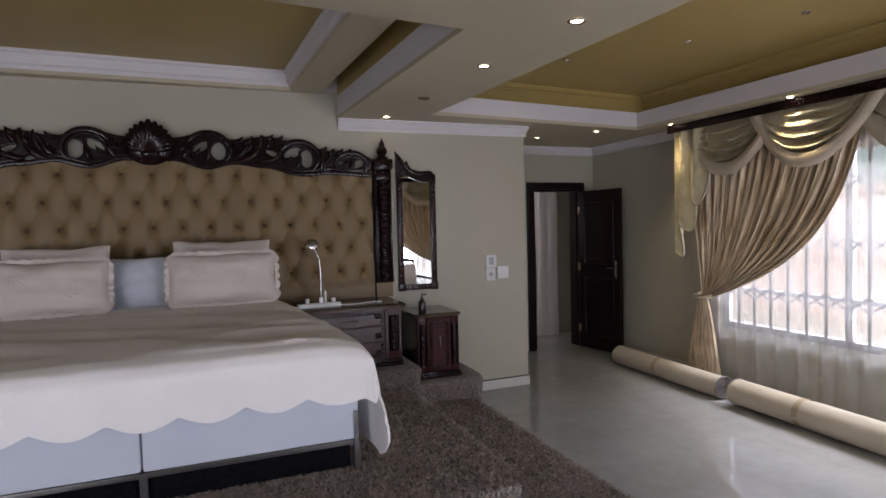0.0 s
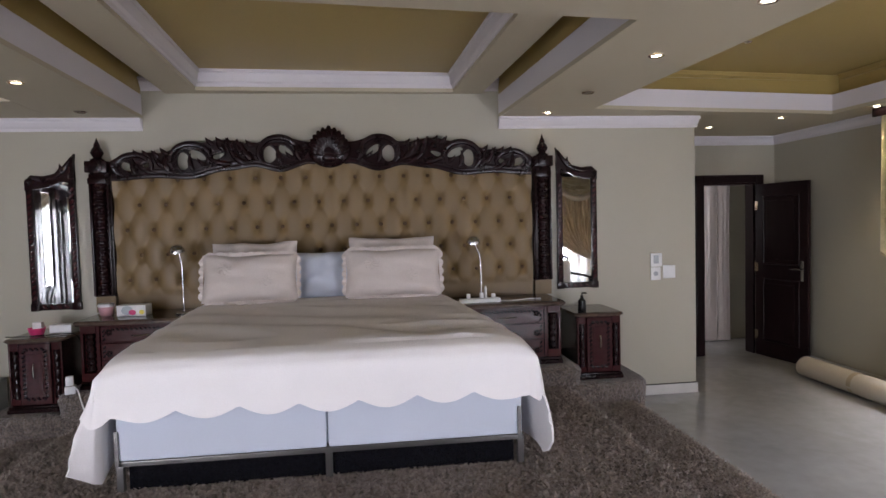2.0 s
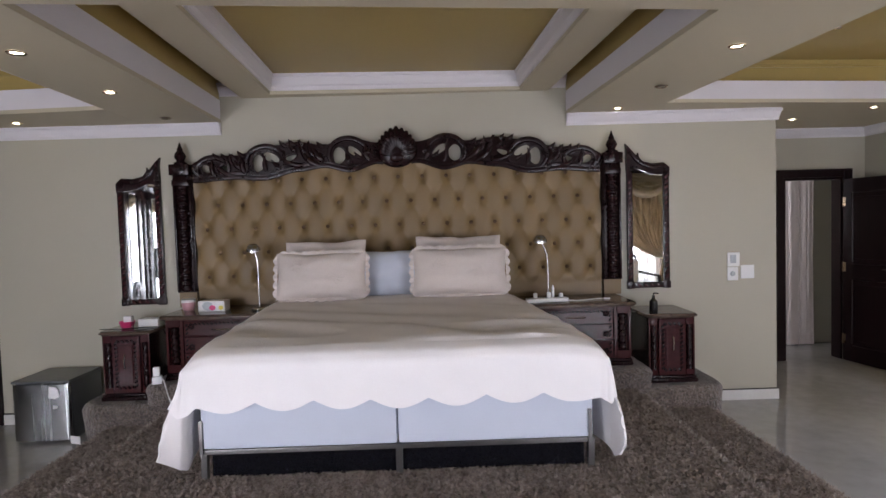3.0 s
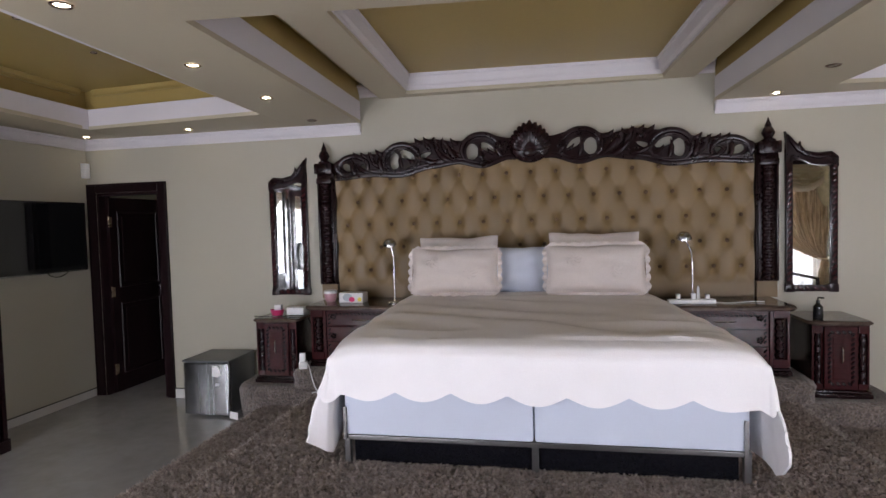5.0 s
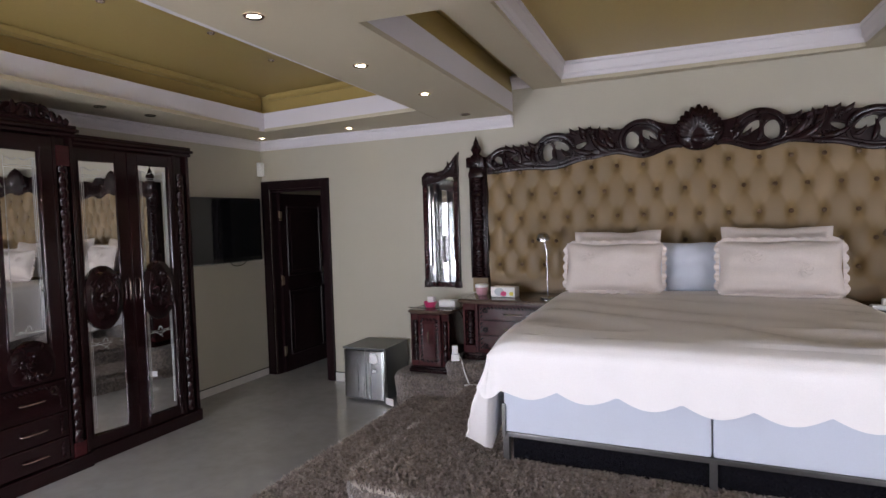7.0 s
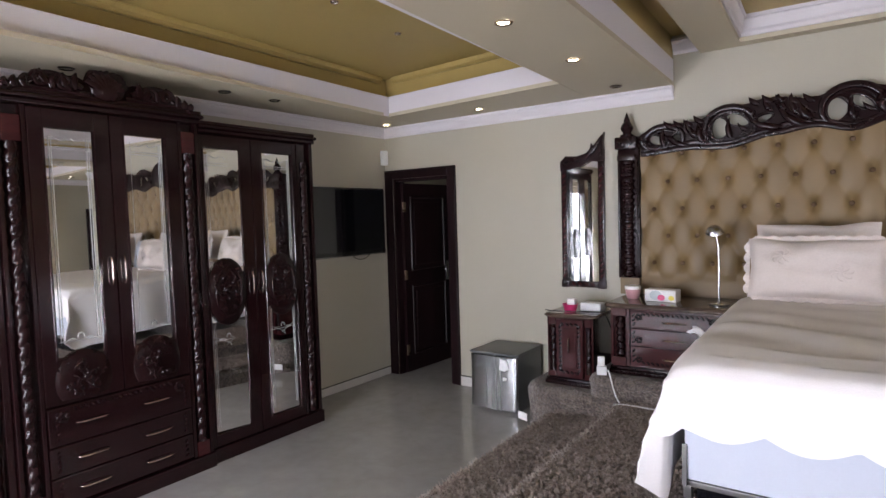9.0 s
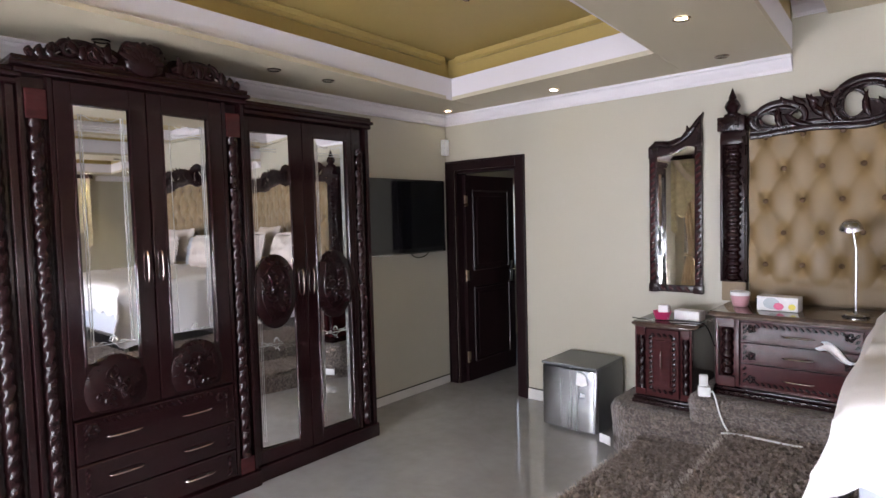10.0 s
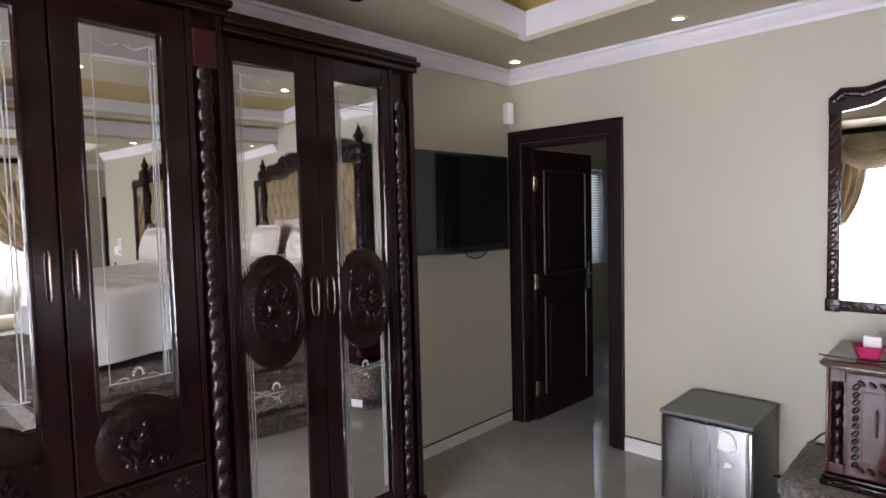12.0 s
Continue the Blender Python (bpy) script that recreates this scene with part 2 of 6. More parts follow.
# ---- mesh tools ----
class Mesh:
    """Collects vertices and faces of one part."""

    def __init__(self):
        self.v, self.f = [], []

    def add(self, verts, faces):
        o = len(self.v)
        self.v += [tuple(p) for p in verts]
        self.f += [tuple(i + o for i in q) for q in faces]
        return self

    def box(self, x0, x1, y0, y1, z0, z1, b=0.0):
        if b <= 0:
            p = [(x, y, z) for z in (z0, z1) for y in (y0, y1) for x in (x0, x1)]
            return self.add(p, [(0, 2, 3, 1), (4, 5, 7, 6), (0, 1, 5, 4), (2, 6, 7, 3), (0, 4, 6, 2), (1, 3, 7, 5)])
        bm = bmesh.new()
        bmesh.ops.create_cube(bm, size=1.0)
        for q in bm.verts:
            q.co = ((x0 + x1) / 2 + q.co.x * (x1 - x0), (y0 + y1) / 2 + q.co.y * (y1 - y0), (z0 + z1) / 2 + q.co.z * (z1 - z0))
        b = min(b, 0.45 * min(abs(x1 - x0), abs(y1 - y0), abs(z1 - z0)))
        bmesh.ops.bevel(bm, geom=bm.edges[:], offset=b, segments=2, affect="EDGES", profile=0.6)
        bm.verts.index_update()
        self.add([q.co[:] for q in bm.verts], [[q.index for q in f.verts] for f in bm.faces])
        bm.free()
        return self

    def grid(self, fn, nu, nv, closed=False):
        """fn(u, v) over 0..1."""
        o = len(self.v)
        for j in range(nv + 1):
            for i in range(nu + (0 if closed else 1)):
                self.v.append(tuple(fn(i / nu, j / nv)))
        w = nu if closed else nu + 1
        for j in range(nv):
            for i in range(nu):
                k = (i + 1) % w
                self.f.append((o + j * w + i, o + j * w + k, o + (j + 1) * w + k, o + (j + 1) * w + i))
        return self

    def lathe(self, profile, x=0, y=0, z=0, seg=20):
        """profile: (radius, height) upwards."""
        o, n = len(self.v), len(profile)
        for r, h in profile:
            for k in range(seg):
                a = 2 * math.pi * k / seg
                self.v.append((x + r * math.cos(a), y + r * math.sin(a), z + h))
        for j in range(n - 1):
            for k in range(seg):
                q = (k + 1) % seg
                self.f.append((o + j * seg + k, o + j * seg + q, o + (j + 1) * seg + q, o + (j + 1) * seg + k))
        self.f.append(tuple(o + k for k in reversed(range(seg))))
        self.f.append(tuple(o + (n - 1) * seg + k for k in range(seg)))
        return self

    def tube(self, pts, r, seg=8, flat=1.0, axis=(0, 1, 0)):
        """A round bar along points; r: one radius or one per point; flat: its thickness along axis over its width."""
        pts = [Vector(p) for p in pts]
        n, o = len(pts), len(self.v)
        rs = r if isinstance(r, (list, tuple)) else [r] * n
        ax = Vector(axis)
        for i, p in enumerate(pts):
            d = (pts[min(n - 1, i + 1)] - pts[max(0, i - 1)]).normalized()
            s = d.cross(ax)
            s = s.normalized() if s.length > 1e-4 else Vector((1, 0, 0))
            t = s.cross(d).normalized()
            for k in range(seg):
                a = 2 * math.pi * k / seg
                self.v.append(tuple(p + s * (rs[i] * math.cos(a)) + t * (rs[i] * flat * math.sin(a))))
        for j in range(n - 1):
            for k in range(seg):
                q = (k + 1) % seg
                self.f.append((o + j * seg + k, o + j * seg + q, o + (j + 1) * seg + q, o + (j + 1) * seg + k))
        self.f.append(tuple(o + k for k in reversed(range(seg))))
        self.f.append(tuple(o + (n - 1) * seg + k for k in range(seg)))
        return self

    def ball(self, c, rx, ry, rz, nu=12, nv=8):
        return self.grid(lambda u, v: (c[0] + rx * math.cos(2 * math.pi * u) * math.sin(math.pi * v), c[1] + ry * math.sin(2 * math.pi * u) * math.sin(math.pi * v), c[2] - rz * math.cos(math.pi * v)), nu, nv, True)

    def prism(self, outline, y0, y1):
        """An outline in x, z drawn out from y0 to y1."""
        n = len(outline)
        v = [(x, y0, z) for x, z in outline] + [(x, y1, z) for x, z in outline]
        f = [tuple(range(n)), tuple(range(2 * n - 1, n - 1, -1))] + [(i, n + i, n + (i + 1) % n, (i + 1) % n) for i in range(n)]
        return self.add(v, f)

    def moved(self, m):
        self.v = [tuple(m @ Vector(p)) for p in self.v]
        return self

    def data(self, name, mat, smooth=False):
        me = bpy.data.meshes.new(name)
        me.from_pydata(self.v, [], self.f)
        me.materials.append(mat)
        bm = bmesh.new()
        bm.from_mesh(me)
        bmesh.ops.recalc_face_normals(bm, faces=bm.faces[:])
        if smooth:
            for f in bm.faces:
                f.smooth = True
            for e in bm.edges:
                e.smooth = len(e.link_faces) == 2 and e.calc_face_angle(0) < radians(40)
        bm.to_mesh(me)
        bm.free()
        return me


def thing(name, label, category, m=None, group="", kind=""):
    ob = new(name)
    ob.empty_display_size = 0.1
    if m is not None:
        ob.matrix_world = m
    return tagged(ob, label, category, group, kind)


def part(parent, name, mesh, mat, smooth=False, label=""):
    ob = new(name, mesh.data(name, mat, smooth))
    ob.parent = parent
    return tagged(ob, label)


def single(name, mesh, mat, label, category, smooth=False, kind="", group="", m=None):
    ob = new(name, mesh.data(name, mat, smooth))
    if m is not None:
        ob.matrix_world = m
    return tagged(ob, label, category, group, kind)


def bezier(p0, p1, p2, p3, n=16):
    out = []
    for i in range(n + 1):
        t = i / n
        a, b, c, d = (1 - t) ** 3, 3 * t * (1 - t) ** 2, 3 * t * t * (1 - t), t ** 3
        out.append(tuple(a * w + b * x + c * y + d * z for w, x, y, z in zip(p0, p1, p2, p3)))
    return out


def rope(mesh, x, y, z0, z1, r, pitch=0.085, seg=14, lobe=0.2):
    """A twisted column."""
    n = max(8, int((z1 - z0) / pitch * 9))

    def fn(u, v):
        a, z = 2 * math.pi * u, z0 + (z1 - z0) * v
        k = r * (1 - lobe + lobe * abs(math.cos(a - math.pi * z / (2 * pitch) * 2)) * 1.4)
        return (x + k * math.cos(a), y + k * math.sin(a), z)
    return mesh.grid(fn, seg, n, True)


def beads(mesh, x, y, z0, z1, r, n, seg=16):
    """A column of turned rings."""
    prof = [(r * 0.6, 0)]
    h = (z1 - z0) / n
    for i in range(n):
        for a in (0.08, 0.3, 0.5, 0.7, 0.92):
            prof.append((r * (0.62 + 0.38 * math.sin(math.pi * a) ** 0.7), h * (i + a)))
    prof.append((r * 0.6, z1 - z0))
    return mesh.lathe(prof, x, y, z0, seg)


def chain(mesh, pts, w=0.018, t=0.008, step=0.045):
    """A carved rope border: a row of slanted beads along points."""
    for a, b in zip(pts[:-1], pts[1:]):
        a, b = Vector(a), Vector(b)
        n = max(1, int((b - a).length / step))
        d = (b - a).normalized()
        for i in range(n):
            c = a + (b - a) * ((i + 0.5) / n)
            side = Vector((d.z, 0, -d.x))
            e = (d * 0.9 + side * 0.75).normalized() * (step * 0.5)
            mesh.tube([c - e, c - e * 0.4, c + e * 0.4, c + e], [w * 0.25, w * 0.5, w * 0.5, w * 0.25], 6, t / w * 2)
    return mesh


# ---- structure ----
X0, X1, Y0, Y1, TOP = -4.72, 4.85, -1.0, 5.33, 3.02
T = 0.15


def slab(name, x0, x1, y0, y1, z0, z1, mat, label, category="wall"):
    return single(name, Mesh().box(x0, x1, y0, y1, z0, z1), mat, label, category, kind="structure")


DL0, DL1, DLH = -4.62, -3.91, 2.06      # left doorway
DR0, DR1, DRH, YD = 3.93, 4.60, 2.05, 6.64   # right doorway and its wall
w = Mesh().box(X0 - T, DL0, Y1, Y1 + T, 0, TOP).box(DL0, DL1, Y1, Y1 + T, DLH, TOP).box(DL1, 3.07, Y1, Y1 + T, 0, TOP)
single("wall_north", w, WALL, "cream painted wall behind the bed", "wall", kind="structure")
slab("wall_recess", 3.07 - T, 3.07, Y1 + T, YD + T, 0, TOP, WALL, "cream painted return wall of the recess")
w = Mesh().box(3.07, DR0, YD, YD + T, 0, TOP).box(DR0, DR1, YD, YD + T, DRH, TOP).box(DR1, X1 + T, YD, YD + T, 0, TOP)
single("wall_doorway", w, WALL, "cream painted wall with a dark door", "wall", kind="structure")
slab("wall_west", X0 - T, X0, Y0 - T, Y1 + T, 0, TOP, WALL, "cream painted wall behind wardrobe and television")
WY0, WY1, WZ0, WZ1 = 0.9, 4.6, 0.55, 2.2    # east window
w = Mesh().box(X1, X1 + T, Y0 - T, WY0, 0, TOP).box(X1, X1 + T, WY1, YD, 0, TOP).box(X1, X1 + T, WY0, WY1, 0, WZ0).box(X1, X1 + T, WY0, WY1, WZ1, TOP)
single("wall_east", w, WALL, "cream painted wall with a wide window", "wall", kind="structure")
w = Mesh()
for a, b in ((X0, -4.1), (-1.1, 1.4), (4.4, X1)):
    w.box(a, b, Y0 - T, Y0, 0, TOP)
for a, b in ((-4.1, -1.1), (1.4, 4.4)):
    w.box(a, b, Y0 - T, Y0, 0, 0.06).box(a, b, Y0 - T, Y0, 2.25, TOP)
single("wall_south", w, WALL, "cream painted wall with two curtained windows", "wall", kind="structure")
slab("floor", X0 - 0.9, X1 + 0.75, Y0 - T, 8.4, -0.1, 0, TILE, "polished grey-beige porcelain floor with soft veins", "floor")
# small rooms beyond the doors
w = Mesh().box(-5.6, -5.5, 5.48, 7.2, 0, TOP).box(-5.6, -5.5, 8.2, 8.4, 0, TOP).box(-5.6, -5.5, 7.2, 8.2, 0, 0.95).box(-5.6, -5.5, 7.2, 8.2, 2.05, TOP).box(-2.4, -2.3, 5.48, 8.4, 0, TOP)
w.box(-5.5, -4.3, 8.3, 8.4, 0, TOP).box(-3.1, -2.4, 8.3, 8.4, 0, TOP).box(-4.3, -3.1, 8.3, 8.4, 0, TOP)
single("wall_dressing", w, WALL, "cream walls of the dim side room", "wall", kind="structure")
w = Mesh().box(X1 + T, 5.6, YD, YD + T, 0, TOP).box(3.0, 5.6, 7.5, 7.6, 0, TOP).box(5.5, 5.6, 6.79, 7.5, 0, TOP).box(2.9, 3.0, 6.79, 7.5, 0, TOP)
single("wall_passage", w, WALL, "cream wall of the passage", "wall", kind="structure")
c = Mesh().box(-5.6, -2.3, 5.48, 8.4, TOP, TOP + 0.1).box(2.9, 5.6, 6.79, 7.6, TOP, TOP + 0.1)
single("ceiling_side", c, CEIL, "plain cream ceiling of side rooms", "ceiling", kind="structure")

# main ceiling: a high gold deck, dropped cream soffits with trays
HI = 2.96
slab("ceiling_gold", X0, X1, Y0, Y1, HI, HI + 0.08, GOLD, "gold painted upper ceiling", "ceiling")
slab("ceiling_recess", 3.07, X1, Y1, YD, S, S + 0.1, CEIL, "cream ceiling of the door recess", "ceiling")
LX0, LX1, LY0, LY1 = -4.22, -2.455, 0.2, 4.71       # west tray
RX0, RX1, RY0, RY1 = 1.92, 4.38, 1.5, 5.08         # east tray
CX0, CX1, CY0 = -1.80, 1.21, 2.715                   # bed recess
SPLAY = ((-4.72, 0), (-4.22, 0.068), (-2.455, 0.058), (-1.80, 0.048), (1.21, 0.05), (1.92, 0.072), (4.38, 0.03), (5, 0))
SKEW = ((-4.72, 0.08), (-4.22, 0.08), (-2.455, -0.08), (-1.80, -0.135), (1.3, 0.135), (1.92, -0.14), (4.38, 0.14), (5, 0.14))


def along(table, x):
    for (a, p), (b, q) in zip(table[:-1], table[1:]):
        if a <= x <= b:
            return p + (q - p) * (x - a) / (b - a)
    return 0.0


def splayed(m):
    """The ceiling's edges run slightly askew to the walls."""
    out = []
    for x, y, z in m.v:
        fade = max(0.0, min(1.0, (5.3 - y) / 0.2)) if y > 2.2 else 0.0
        out.append((x + along(SPLAY, x) * min(3.9, max(0, 5.33 - y)), y + along(SKEW, x) * fade, z))
    m.v = out
    return m


c = Mesh()
for x0, x1, y0, y1 in ((X0, LX0, Y0, 1.43), (X0, LX0, 1.43, Y1), (LX0, LX1, LY1, Y1), (LX0, LX1, Y0, LY0), (LX1, CX0, Y0, 1.43), (LX1, CX0, 1.43, Y1), (CX0, CX1, Y0, 1.43), (CX0, CX1, 1.43, CY0), (CX1, RX0, Y0, 1.43), (CX1, RX0, 1.43, Y1), (RX0, RX1, RY1, Y1), (RX0, RX1, Y0, RY0), (RX1, X1, Y0, 1.43), (RX1, X1, 1.43, Y1)):
    c.box(x0, x1, y0, y1, S, S + 0.03)
single("ceiling", splayed(c), CEIL, "cream dropped ceiling with recessed trays", "ceiling", kind="structure")


def ring(x0, x1, y0, y1, z0, z1, t):
    """Upstands round an opening, set back 3 mm into the soffit."""
    return Mesh().box(x0 - t, x0 - 0.003, y0 - t, y1 + t, z0, z1).box(x1 + 0.003, x1 + t, y0 - t, y1 + t, z0, z1).box(x0, x1, y0 - t, y0 - 0.003, z0, z1).box(x0, x1, y1 + 0.003, y1 + t, z0, z1)


for a in ((LX0, LX1, LY0, LY1), (RX0, RX1, RY0, RY1)):
    c = ring(*a, S + 0.004, 2.77, 0.04)
    single("trim_fascia", splayed(c), WHITE, "white fascia round a ceiling tray", "ceiling trim", kind="structure")
    x0, x1, y0, y1 = a
    c = ring(x0 - 0.11, x1 + 0.11, y0 - 0.11, y1 + 0.11, 2.72, HI, 0.04)
    c.box(x0 - 0.11, x0 - 0.04, y0 - 0.11, y1 + 0.11, 2.72, 2.74).box(x1 + 0.04, x1 + 0.11, y0 - 0.11, y1 + 0.11, 2.72, 2.74)
    c.box(x0, x1, y0 - 0.11, y0 - 0.04, 2.72, 2.74).box(x0, x1, y1 + 0.04, y1 + 0.11, 2.72, 2.74)
    # rounded gold cove against the deck
    for p, q in (((x0 - 0.1, y0), (x0 - 0.1, y1)), ((x1 + 0.1, y0), (x1 + 0.1, y1)), ((x0, y0 - 0.1), (x1, y0 - 0.1)), ((x0, y1 + 0.1), (x1, y1 + 0.1))):
        c.tube([(*p, HI - 0.01), (*q, HI - 0.01)], 0.045, 10, 1.0, (0, 0, 1))
    single("trim_cove", splayed(c), GOLD, "gold cove above the tray fascia", "ceiling trim", kind="structure")
# bed recess: side faces, beams and white mouldings
BZ = 2.80
c = Mesh().box(CX0 - 0.04, CX0 - 0.003, CY0, Y1, S + 0.004, 2.79).box(CX1 + 0.003, CX1 + 0.04, CY0, Y1, S + 0.004, 2.79).box(CX0, CX1, CY0 - 0.04, CY0 - 0.003, S + 0.004, 2.79)
single("trim_recess", splayed(c), WHITE, "white side faces of the bed recess", "ceiling trim", kind="structure")
c = Mesh().box(CX0 - 0.05, CX0 - 0.01, CY0, Y1, 2.79, HI - 0.002).box(CX1 + 0.01, CX1 + 0.05, CY0, Y1, 2.79, HI - 0.002).box(CX0, CX1, CY0 - 0.05, CY0 - 0.01, 2.79, HI - 0.002)
single("trim_recess_upper", splayed(c), GOLD, "gold upper faces of the bed recess", "ceiling trim", kind="structure")
B0, B1, B2, B3, BY0, BY1 = -1.61, -1.34, 0.80, 1.06, 2.80, 5.24
c = Mesh().box(B0, B1, CY0, Y1, BZ, HI).box(B2, B3, CY0, Y1, BZ, HI).box(B1, B2, BY1, Y1, BZ, HI).box(B1, B2, CY0, BY0, BZ, HI)
single("ceiling_beam", splayed(c), CEIL, "cream box beams round the bed tray", "ceiling beam", kind="structure")


def crown(path, up=1, w=0.06, h=0.085, inward=None):
    """A stepped plaster cornice along straight runs: (start, end, direction into the room)."""
    m = Mesh()
    prof = ((0, 0), (0.012, 0), (0.016, 0.02), (0.03, 0.035), (w * 0.72, h * 0.62), (w * 0.78, h * 0.78), (w, h * 0.82), (w, h), (0, h))
    for (ax, ay), (bx, by), (nx, ny), z in path:
        n = len(prof)
        v = [(ax + nx * p, ay + ny * p, z + q * up) for p, q in prof] + [(bx + nx * p, by + ny * p, z + q * up) for p, q in prof]
        m.add(v, [tuple(range(n)), tuple(range(2 * n - 1, n - 1, -1))] + [(i, (i + 1) % n, n + (i + 1) % n, n + i) for i in range(n)])
    return m


zc = S - 0.1
runs = [((X0, Y1), (CX0, Y1), (0, -1), zc), ((CX1, Y1), (3.09, Y1), (0, -1), zc), ((X0, Y0), (X0, Y1), (1, 0), zc), ((3.07, YD), (X1, YD), (0, -1), zc), ((X1, 5.1), (X1, YD), (-1, 0), zc), ((X1, Y0), (X1, 0.6), (-1, 0), zc), ((3.07, Y1), (3.07, YD), (1, 0), zc)]
single("trim_cornice", crown(runs, w=0.065, h=0.1), WHITE, "white plaster cornice", "cornice", kind="structure")
runs = [((B1, BY1), (B2, BY1), (0, -1), BZ + 0.03), ((B1, BY0), (B2, BY0), (0, 1), BZ + 0.03), ((B1, BY0), (B1, BY1), (1, 0), BZ + 0.03), ((B2, BY0), (B2, BY1), (-1, 0), BZ + 0.03)]
single("trim_moulding", splayed(crown(runs, w=0.05, h=0.13)), WHITE, "white stepped moulding inside the bed tray", "cornice", kind="structure")
runs = [((CX0, Y1), (B0, Y1), (0, -1), BZ + 0.02), ((B3, Y1), (CX1, Y1), (0, -1), BZ + 0.02)]
single("trim_slot", crown(runs, w=0.08, h=0.1), WHITE, "short white moulding in the ceiling slot", "cornice", kind="structure")

# skirtings
b = Mesh().box(-3.82, -2.9, Y1 - 0.014, Y1, 0, 0.09, 0.003).box(2.4, 3.084, Y1 - 0.014, Y1, 0, 0.09, 0.003).box(3.07, 3.084, Y1, YD, 0, 0.09, 0.003).box(X1 - 0.014, X1, 4.9, 6.6, 0, 0.09, 0.003)
single("baseboard", b, SKIRT, "pale stone skirting", "skirting", kind="structure")
b = Mesh().box(-3.82, -2.9, Y1 - 0.006, Y1, 0.09, 0.1).box(2.4, 3.075, Y1 - 0.006, Y1, 0.09, 0.1).box(X0, X0 + 0.006, 3.9, Y1, 0.075, 0.085)
single("trim_gap", b, GROUT, "dark open joint above the skirting", "joint", kind="structure")
b = Mesh().box(X0, X0 + 0.004, 3.9, Y1, 0, 0.075)
single("baseboard_west", b, SKIRT, "flush pale skirting", "skirting", kind="structure")


# ---- doors ----
def door_frame(name, x0, x1, h, y, y2):
    """Dark architrave on the near face, lining through the wall."""
    m = Mesh().box(x0 - 0.085, x0, y - 0.022, y, 0, h + 0.085, 0.006).box(x1, x1 + 0.085, y - 0.022, y, 0, h + 0.085, 0.006).box(x0, x1, y - 0.022, y, h, h + 0.085, 0.006)
    m.box(x0 - 0.09, x0 - 0.075, y - 0.032, y, 0, h + 0.09, 0.004).box(x1 + 0.075, x1 + 0.09, y - 0.032, y, 0, h + 0.09, 0.004).box(x0 - 0.09, x1 + 0.09, y - 0.032, y, h + 0.075, h + 0.09, 0.004)
    m.box(x0, x0 + 0.025, y, y2, 0, h).box(x1 - 0.025, x1, y, y2, 0, h).box(x0, x1, y, y2, h - 0.025, h)
    return single(name, m, DOORWOOD, "dark stained timber door frame", "door frame", kind="structure")


door_frame("door_frame_1", DL0, DL1, DLH, Y1, Y1 + T)
door_frame("door_frame_2", DR0, DR1, DRH, YD, YD + T)


def door(label, m, w, h, side):
    """A panelled leaf along local x from the hinge; side: the sign of y that carries the panels most seen."""
    d = thing("door", label, "door", m)
    leaf = Mesh().box(0, w, -0.02, 0.02, 0.01, h, 0.003)
    part(d, "leaf", leaf, DOORWOOD)
    mo = Mesh()
    for s in (-1, 1):
        for z0, z1 in ((0.2, 0.92), (1.1, h - 0.15)):
            for x0, x1 in ((0.11, w - 0.11),):
                mo.tube([(x0, s * 0.021, z0), (x0, s * 0.021, z1), (x1, s * 0.021, z1), (x1, s * 0.021, z0), (x0, s * 0.021, z0)], 0.013, 6)
                mo.box(x0 + 0.05, x1 - 0.05, min(s * 0.02, s * 0.03), max(s * 0.02, s * 0.03), z0 + 0.05, z1 - 0.05, 0.006)
    part(d, "panel", mo, DOORWOOD)
    hd = Mesh()
    for s in (-1, 1):
        hd.box(w - 0.085, w - 0.045, min(s * 0.02, s * 0.028), max(s * 0.02, s * 0.028), 0.93, 1.15, 0.003)
        hd.tube([(w - 0.065, s * 0.02, 1.06), (w - 0.065, s * 0.065, 1.06), (w - 0.09, s * 0.07, 1.06), (w - 0.18, s * 0.07, 1.055)], 0.009, 8)
    part(d, "handle", hd, CHROME, True, "chrome lever handle")
    hi = Mesh()
    for z in (0.25, 1.05, h - 0.25):
        hi.box(-0.012, 0.03, side * 0.02 - 0.004, side * 0.02 + 0.004, z - 0.05, z + 0.05, 0.002)
        hi.lathe([(0.008, 0), (0.008, 0.11)], -0.008, side * 0.02, z - 0.055, 8)
    part(d, "hinge", hi, BRASS, False, "brass hinge")
    return d


door("open dark wooden door to the dim side room", pose(DL0 + 0.05, Y1 + 0.075, 0, 0, 0, 88), 0.78, 2.02, -1)
door("open dark panelled wooden door folded towards the wall", pose(4.585, YD - 0.06, 0, 0, 0, -80), 0.69, 2.02, -1)


